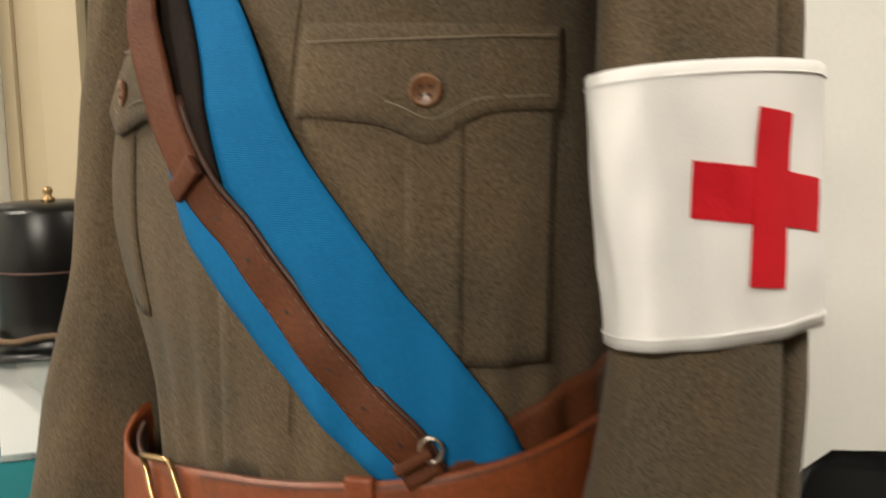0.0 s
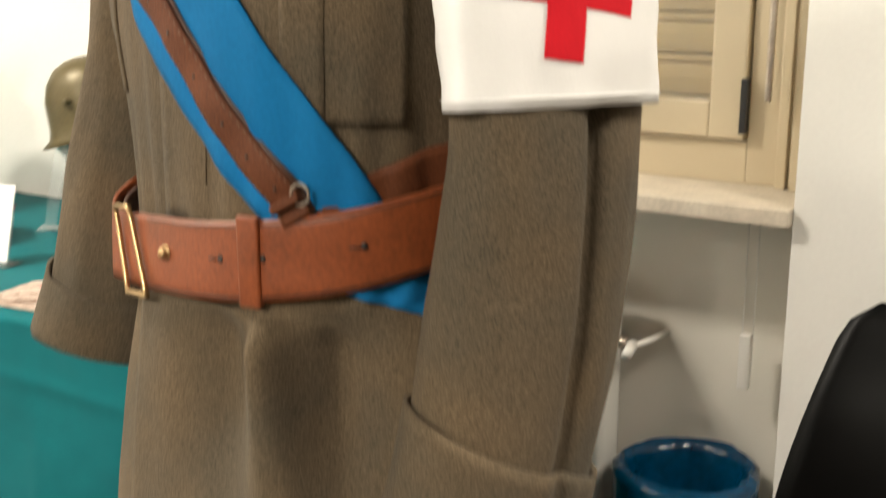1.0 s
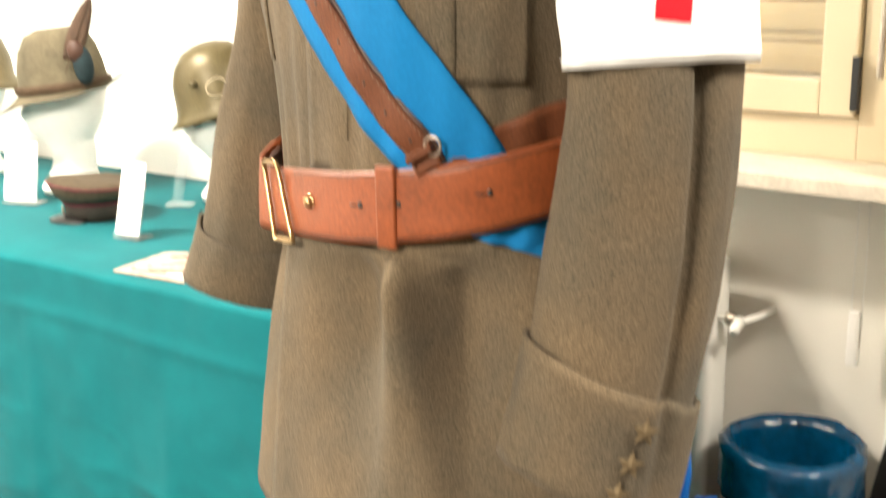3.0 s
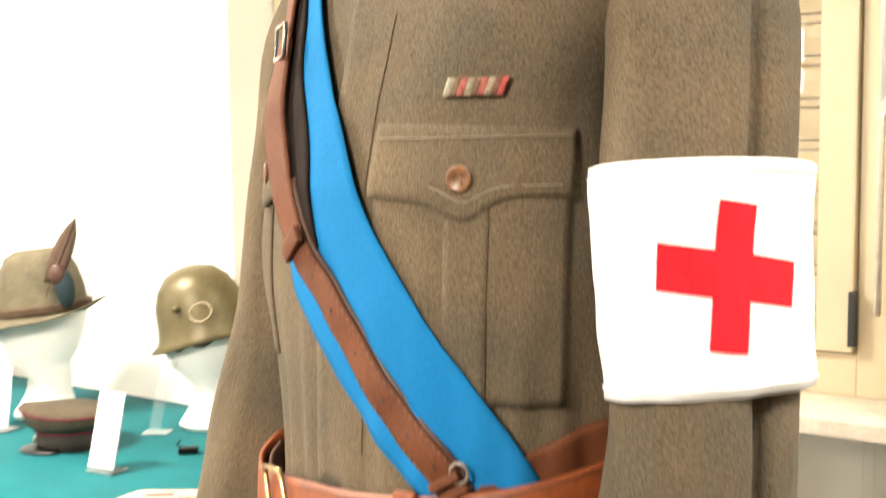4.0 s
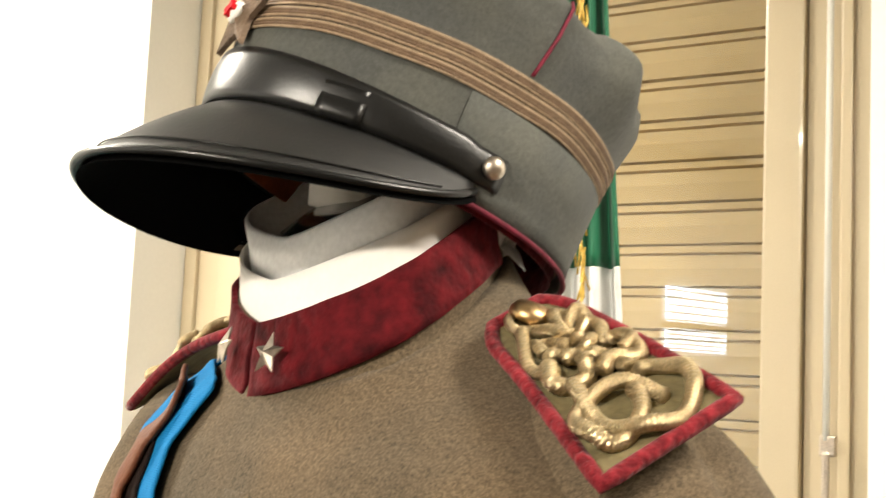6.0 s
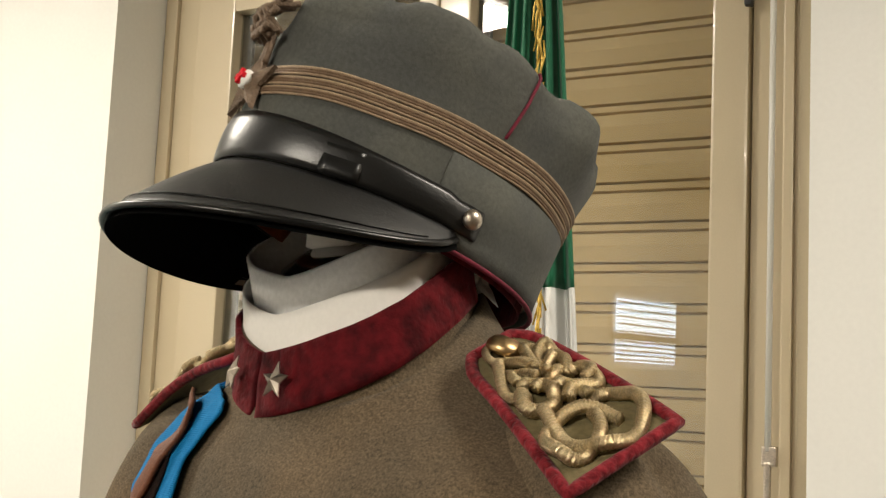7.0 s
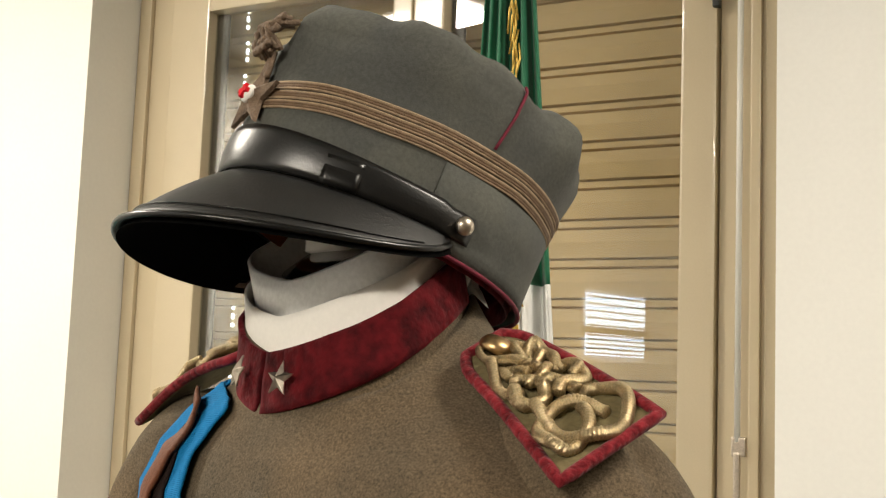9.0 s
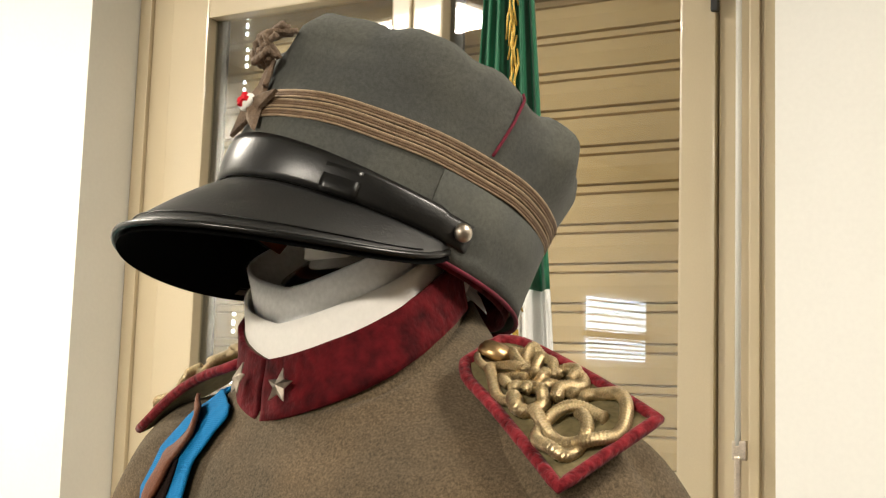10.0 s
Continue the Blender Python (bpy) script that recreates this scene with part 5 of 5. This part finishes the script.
part("leather", thicken(loft([[Vector((-0.018 + 0.006 * math.sin(z * 20), 0.01 * math.sin(z * 14), z)), Vector((0.018 + 0.006 * math.sin(z * 20), 0.008 * math.sin(z * 14), z))] for z in [0.02 * k for k in range(11)]], False), 0.004), DARKL, place_strap)

# felt hat with feather
P1 = on_table(-2.0, 2.53, 203) @ Matrix.Scale(1.20, 4)
foam_head(P1)
hat = thing("felt_hat", "grey-green felt hat with tall brown feather", "hat", place=P1 @ Matrix.Translation((0, 0, 0.245)) @ pose(0, 0, 0, 0, 6, 0))
dome([(-0.002, 0.165, 0.15, 0.142, 0.03, -0.03), (0.001, 0.14, 0.13, 0.12, 0.018, -0.016), (0.006, 0.112, 0.11, 0.092, 0, 0), (0.03, 0.108, 0.108, 0.088, 0, 0), (0.07, 0.103, 0.104, 0.083, 0, 0), (0.11, 0.092, 0.095, 0.072, 0, 0), (0.145, 0.072, 0.078, 0.05, 0, 0), (0.158, 0.045, 0.055, 0.026, 0, 0), (0.156, 0.02, 0.03, 0.01, 0, 0)], FELT, "hat_body", hat)
part("hat_band", thicken(loft([[((0.1135 if math.cos(a) > 0 else 0.1115) * math.cos(a), 0.0935 * math.sin(a), z) for a in (2 * math.pi * k / 48 for k in range(48))] for z in (0.010, 0.03)]), 0.003), FELTD, hat, "dark brown hat band")
for k in range(5):
    part("twisted_cord", tube([(0.116 * math.cos(a), 0.096 * math.sin(a), 0.014 + 0.003 * k + 0.002 * math.sin(a * 18 + k)) for a in (2 * math.pi * q / 72 for q in range(72))], 0.0016, 5, True), FELTD, hat)
vane = []
for i in range(15):
    u = i / 14
    w = 0.021 * math.sin(min(1, 0.15 + u * 0.95) * math.pi) ** 0.6 + 0.001
    vane.append([Vector((-0.055 - 0.085 * u + q * w, 0.092, 0.08 + 0.155 * u + q * w * 0.4)) for q in (-1, -0.5, 0, 0.5, 1)])
part("feather", thicken(loft(vane, False), 0.0015), FEATHER, hat, "upright dark brown feather")
part("quill", tube([(-0.04, 0.0935, 0.05), (-0.055, 0.0935, 0.08), (-0.14, 0.0935, 0.235)], 0.0012, 6), FELTD, hat, "brown feather quill")
tuft = part("tuft", ball(0.03, 0.8, 0.6, 1.6), TEALF, hat, "dark woollen tuft")
tuft.location = (-0.085, 0.088, 0.065)
part("tuft_base", ball(0.02, 1, 0.6, 1.3), DARKL, hat, "black feather holder").location = (-0.075, 0.096, 0.1)

# crested helmet further along
P3 = on_table(-2.50, 2.66, 203) @ Matrix.Scale(1.24, 4)
foam_head(P3)
hel3 = thing("crested_helmet", "dull olive steel helmet with a low crest", "helmet", place=P3 @ Matrix.Translation((0, 0, 0.24)))
dome([(-0.004, 0.16, 0.155, 0.125, 0.01, 0.012), (0.002, 0.14, 0.14, 0.112, 0.004, 0.006), (0.012, 0.118, 0.12, 0.098, 0, 0), (0.06, 0.112, 0.115, 0.093, 0, 0), (0.11, 0.092, 0.096, 0.076, 0, 0), (0.145, 0.06, 0.064, 0.048, 0, 0), (0.158, 0.02, 0.02, 0.016, 0, 0)], OLIVE, "shell", hel3)
part("crest", tube([(0.105 * math.cos(a), 0, 0.03 + 0.14 * math.sin(a)) for a in [math.pi * (0.15 + 0.7 * q / 14) for q in range(15)]], 0.008, 8), OLIVE, hel3, "low steel crest")

# black leather helmet
P4 = on_table(-0.985, 2.20, 200)
foam_head(P4)
bh = thing("black_helmet", "glossy black leather helmet with brass knob", "helmet", place=P4 @ Matrix.Translation((0, 0, 0.225)))
dome([(-0.01, 0.16, 0.15, 0.118, 0.02, 0.03), (0.0, 0.13, 0.125, 0.104, 0.006, 0.01), (0.012, 0.113, 0.115, 0.094, 0, 0), (0.06, 0.112, 0.114, 0.094, 0, 0), (0.11, 0.112, 0.113, 0.094, 0, 0), (0.155, 0.116, 0.116, 0.097, 0, 0), (0.28, 0.122, 0.12, 0.102, 0, 0), (0.292, 0.11, 0.11, 0.092, 0, 0), (0.297, 0.03, 0.03, 0.03, 0, 0)], BLACKL, "shell", bh)
part("knob", lathe([(0.014, 0.296), (0.014, 0.302), (0.006, 0.308), (0.011, 0.316), (0.008, 0.324), (0.0, 0.327)], 20), BRASS, bh, "small brass knob")
part("rim_cord", tube([(0.119 * math.cos(a), 0.099 * math.sin(a), 0.16) for a in (2 * math.pi * k / 48 for k in range(48))], 0.0024, 6, True), DARKL, bh)
part("gilt_cord", tube([(0.15 * math.cos(a), 0.112 * math.sin(a), 0.03 + 0.006 * math.sin(5 * a)) for a in (2 * math.pi * k / 48 for k in range(48))], 0.007, 8, True), BRAID, bh, "faded twisted gilt cord")

# peaked cap lying on the cloth
fc = thing("peaked_cap", "olive peaked cap with red piping and dark band", "cap", place=on_table(-1.70, 2.27, 225) @ Matrix.Diagonal((0.98, 0.98, 1.3, 1)))
dome([(0.0, 0.092, 0.092, 0.078, 0, 0), (0.035, 0.095, 0.095, 0.08, 0, 0)], mat("dark_cap_band", (0.03, 0.022, 0.016), 0.8, vary=0.3, scale=60), "band", fc, 48, 0.002)
dome([(0.036, 0.097, 0.097, 0.082, 0, 0), (0.052, 0.118, 0.112, 0.102, 0, 0), (0.07, 0.135, 0.125, 0.118, -0.012, 0.012), (0.077, 0.128, 0.12, 0.112, -0.014, 0.012), (0.08, 0.06, 0.06, 0.06, -0.008, 0.008), (0.08, 0.01, 0.01, 0.01, 0, 0)], mat("brown_cap_wool", (0.075, 0.055, 0.033), 0.95, vary=0.4, scale=60, bump=0.3, fine=700), "crown", fc, 48, 0.002)
for z, fx, bx, w, dr in ((0.036, 0.0985, 0.0985, 0.0835, 0), (0.071, 0.137, 0.127, 0.12, 0.012)):
    part("red_piping", tube([((fx if math.cos(a) > 0 else bx) * math.cos(a), w * math.sin(a), z + dr * (max(0, math.cos(a)) ** 2 - max(0, -math.cos(a)) ** 2)) for a in (2 * math.pi * k / 48 for k in range(48))], 0.0016, 6, True), PIPE, fc, "red wool piping")
rows = [[Vector(((0.093 + 0.045 * s * math.cos(a)) * math.cos(a), (0.079 + 0.03 * s * math.cos(a)) * math.sin(a), 0.008 - 0.006 * s)) for s in (0, 0.33, 0.66, 1)] for a in [math.radians(-62 + 124 * k / 24) for k in range(25)]]
part("peak", thicken(loft(rows, False), 0.002), BLACKL, fc, "black leather peak")
part("cockade", ball(0.009, 0.5, 1, 1), SILVER, fc, "small round metal cockade").location = (0.099, 0, 0.02)


# ---- cards and papers ----
def place_card(x, y, yaw, w, h, lean):
    c = thing("place_card", "blank-looking white caption card in clear holder", "card", "caption cards", place=on_table(x, y, yaw))
    part("paper", block(w, 0.0015, h, 0, (0, 0, 0)), CARD, c, "", False).matrix_basis = Matrix.Translation((0, 0.008, 0.012)) @ pose(0, 0, 0, -lean, 0, 0) @ Matrix.Translation((0, 0, h / 2))
    part("holder_back", block(w + 0.004, 0.002, h * 0.7, 0.0006), ACRYL, c, "clear acrylic holder", False).matrix_basis = Matrix.Translation((0, 0.0115, 0.010)) @ pose(0, 0, 0, -lean, 0, 0) @ Matrix.Translation((0, 0, h * 0.35))
    part("holder_foot", block(w + 0.004, 0.06, 0.002, 0.0006, (0, 0.03, 0.001)), ACRYL, c, "clear acrylic foot", False)
    part("holder_lip", block(w + 0.004, 0.002, 0.012, 0.0006, (0, 0.002, 0.007)), ACRYL, c, "clear acrylic lip", False)


place_card(-1.470, 2.07, -7, 0.080, 0.182, 16)
place_card(-2.02, 2.31, 5, 0.11, 0.165, 12)
place_card(-2.42, 2.45, 5, 0.10, 0.17, 12)
place_card(-1.165, 2.26, 20, 0.085, 0.19, 12)
place_card(-1.03, 2.10, 25, 0.085, 0.19, 12)
ac = thing("acrylic_stand", "empty clear acrylic display stand on the cloth", "stand", place=on_table(-1.585, 2.44, 20))
part("upright", block(0.03, 0.003, 0.21, 0.001, (0, 0, 0)), ACRYL, ac, "", False).matrix_basis = Matrix.Translation((0.012, 0, 0.002)) @ pose(0, 0, 0, 0, 12, 0) @ Matrix.Translation((0, 0, 0.105))
part("foot", block(0.075, 0.055, 0.003, 0.001, (0.02, 0, 0.0015)), ACRYL, ac, "", False)
ps = thing("post_stand", "thin black metal post stand behind the cap", "stand", place=on_table(-2.0, 2.56))
part("post", tube([(0, 0, 0.004), (0, 0, 0.2)], 0.0035, 8), BLACKM, ps)
part("base", disc(0.03, 0.006, 20, 0.001), BLACKM, ps).location = (0, 0, 0.003)
sm = thing("pocket_compass", "small black metal object with a bent arm", "compass", place=on_table(-1.37, 2.30, 30))
part("case", block(0.05, 0.028, 0.014, 0.004, (0, 0, 0.007)), BLACKP, sm, "", False)
part("arm", tube([(-0.02, 0, 0.012), (-0.028, 0.004, 0.022), (-0.02, 0.008, 0.03)], 0.0025, 6), BLACKP, sm)
for i, (dx, dy, yaw) in enumerate(((0, 0, -8), (0.03, 0.03, 6), (0.055, 0.05, 20))):
    bk = thing("leaflet", "folded printed leaflet with red and brown pictures", "leaflet", "stack of leaflets", place=on_table(-1.20 + dx, 1.875 + dy, yaw, TZ + 0.003 + i * 0.0050))
    part("sheet", block(0.21, 0.14, 0.004, 0.0008, (0, 0, 0.002)), PRINT, bk, "", False)
    for (x, y, sx, sy, m_) in ((-0.05, 0.03, 0.06, 0.02, REDINK), (0.03, 0.01, 0.07, 0.012, BROWNINK), (-0.03, -0.03, 0.11, 0.008, BROWNINK), (0.06, 0.035, 0.05, 0.02, REDINK), (0.05, -0.03, 0.05, 0.02, CARD)):
        part("printed_bar", block(sx, sy, 0.0006, 0, (x, y, 0.0044)), m_, bk, "", False)

# ---- flag hanging from a pole behind the dummy ----
FX, FY = -0.13, 1.72
flag = thing("flag", "draped green white and red flag with gold fringe", "flag")
pole = thing("flag_pole", "thin dark wooden flag pole on a round foot", "pole")
part("pole", tube([(FX + 0.012, FY + 0.06, 0.02), (FX + 0.012, FY + 0.06, 2.62)], 0.011, 12), WOOD, pole)
part("finial", lathe([(0.012, 2.62), (0.02, 2.64), (0.008, 2.70), (0.0, 2.74)], 16), BRASS, pole, "brass spear finial").matrix_world = Matrix.Translation((FX + 0.012, FY + 0.06, 0))
part("foot", disc(0.12, 0.03, 32, 0.004), BLACKM, pole, "black round pole foot").location = (FX + 0.012, FY + 0.06, 0.015)


def flag_at(u, z):
    """Folded cloth; u from 0 to 1 across, hanging in deep folds that open towards the hem."""
    k = min(1.0, (2.56 - z) / 0.9)
    w = 0.028 + 0.055 * k + (0.03 if z < 0.9 else 0.03 * max(0, (1.3 - z) / 0.4))
    return Vector((FX + 0.055 * (z - 1.3) - 0.022 * max(0.0, z - 1.75) / 0.3 + (u - 0.5) * 2 * w, FY + 0.022 * k * math.sin(u * 17 + 0.6 * math.sin(z * 2)) + 0.012 * math.sin(u * 31), z))


def flag_piece(z0, z1, material, name, skew):
    rows = []
    for j in range(31):
        rows.append([flag_at(i / 48, z0 + (z1 - z0) * j / 30 + skew * (i / 48 - 0.5) * (1 if j < 30 else 1)) for i in range(49)])
    part(name, thicken(loft(rows, False), 0.0012), material, flag, name.replace("_", " ") + " of ribbed silk")


flag_piece(2.56, 1.86, GREENF, "green_stripe", 0.0)
flag_piece(1.86, 0.98, WHITEF, "white_stripe", 0.0)
flag_piece(0.98, 0.26, REDF, "red_stripe", 0.10)
fr = bmesh.new()
rng = random.Random(9)
for k in range(170):                     # fringe down the folded edge
    z = 2.5 - 1.9 * k / 170
    p = flag_at(0.63, z) + Vector((rng.uniform(-0.006, 0.006), -0.028, 0))
    tube([p, p + Vector((rng.uniform(-0.004, 0.004), -0.004, -0.025)), p + Vector((rng.uniform(-0.007, 0.009), -0.002, -0.062))], 0.0019, 4, False, fr)
for k in range(150):                     # fringe along the hem
    u = k / 149
    p = flag_at(u, 0.265 + 0.10 * (u - 0.5)) + Vector((0, -0.004, 0.004))
    tube([p, p + Vector((rng.uniform(-0.003, 0.003), -0.003, -0.04)), p + Vector((rng.uniform(-0.006, 0.006), 0, -0.09))], 0.0019, 4, False, fr)
for k in range(90):                      # fringe of the hem folded over the red
    u = k / 89
    p = flag_at(u * 0.9, 0.47 + 0.10 * (u - 0.5)) + Vector((0, -0.045, 0))
    tube([p, p + Vector((rng.uniform(-0.003, 0.003), -0.003, -0.04)), p + Vector((rng.uniform(-0.006, 0.006), 0, -0.09))], 0.0019, 4, False, fr)
for k in range(110):                     # fringe on the raised side of the red corner
    u = k / 109
    p = flag_at(0.16, 0.95 - 0.70 * u) + Vector((-0.003, -0.030, 0))
    tube([p, p + Vector((-0.022, -0.006, -0.03)), p + Vector((-0.05 + rng.uniform(-0.005, 0.005), -0.004, -0.075))], 0.0019, 4, False, fr)
tagged(part("fringe", fr, FRINGE, flag, "gold thread fringe"), kind="stuff")

# ---- bin, chair, cable ----
bn = thing("waste_bin", "black plastic bin lined with a blue bag", "bin", place=WALL @ Matrix.Translation((-0.072, 0.02, 0)) @ Matrix.Diagonal((1.12, 1.12, 1.17, 1)))
part("bucket", thicken(loft([[(r * math.cos(2 * math.pi * k / 40), r * math.sin(2 * math.pi * k / 40), z) for k in range(40)] for r, z in ((0.02, 0.0), (0.095, 0.0), (0.098, 0.01), (0.125, 0.285), (0.13, 0.29))], True, (True, False)), 0.003), BLACKM, bn)
rows = []
for j in range(15):
    s = j / 14
    row = []
    for k in range(72):
        a = 2 * math.pi * k / 72
        if s < 0.5:
            r, z = 0.146 - 0.004 * (1 - s * 2), 0.185 + 0.12 * s * 2
            wr = 0.007 * (1 - s) * (noise.noise((math.cos(a) * 6, math.sin(a) * 6, s * 4)) + 0.6 * noise.noise((math.cos(a) * 16, math.sin(a) * 16, s * 9 + a)))
            z += 0.014 * math.sin(a * 2 + 1) * (1 - s * 2)
        else:
            r, z = 0.128 - 0.055 * (s - 0.5) * 2, 0.305 - 0.2 * (s - 0.5) * 2
            wr = 0.008 * noise.noise((math.cos(a) * 5, math.sin(a) * 5, s * 7 + 3))
        row.append(((r + wr) * math.cos(a), (r + wr) * math.sin(a), z + (0.003 * math.sin(a * 2) if 0.35 < s < 0.6 else 0)))
    rows.append(row)
part("bin_bag", thicken(loft(rows), 0.0008), BAG, bn, "crumpled glossy blue bin bag")

ch = thing("black_chair", "black plastic shell chair with thin metal legs", "chair")
c0, e_, up_ = Vector((0.305, 1.50, 0.53)), Vector((0.906, -0.42, 0.0)), Vector((0.045, 0.10, 0.455))
rows = []
for j in range(17):
    v = j / 16
    row = []
    for i in range(15):
        u = i / 14
        tap = 0.075 * v
        x = tap + (0.45 - 2 * tap) * u
        rnd = 0.035 * (max(0, 1 - v / 0.12) ** 2 + max(0, (v - 0.9) / 0.1) ** 2)
        x += rnd * (1 - 2 * u)
        bow = -0.05 * math.sin(u * math.pi) * (1 - 0.4 * v)
        row.append(c0 + e_ * x + up_ * v + Vector((0.42, 0.906, 0)) * (-bow - 0.06 * math.sin(v * math.pi)))
    rows.append(row)
part("backrest", thicken(loft(rows, False), 0.012), BLACKP, ch)
rows = [[c0 + e_ * (0.015 + 0.42 * i / 10) + Vector((0.42, 0.906, 0)) * (-0.02 + 0.44 * j / 10) + Vector((0, 0, 0.045 - 0.015 * math.sin(j / 10 * math.pi) - 0.02 * (j / 10) ** 4)) for i in range(11)] for j in range(11)]
part("seat", thicken(loft(rows, False), 0.012), BLACKP, ch)
fw = Vector((0.42, 0.906, 0))
for x, y, lean in ((0.025, 0.0, -0.10), (0.42, 0.0, 0.06), (0.03, 0.035, -0.02), (0.42, 0.30, 0.06)):
    top = c0 + e_ * x + fw * y
    foot = top + e_ * lean
    part("leg", tube([Vector((top.x, top.y, 0.57)), Vector((foot.x, foot.y, 0.0))], 0.010, 10), BLACKM, ch)
cb = thing("thin_cable", "thin white cable hanging below the dummy", "cable")
part("wire", tube(smooth_path([tuple(B(0.005, -0.055, 1.0)), tuple(B(0.005, -0.06, 0.90)), tuple(B(-0.01, -0.05, 0.84)), tuple(B(-0.03, -0.022, 0.76)), tuple(B(-0.03, -0.02, 0.5)), tuple(B(-0.03, -0.022, 0.12))], 40), 0.0012, 6), ENAMEL, cb)
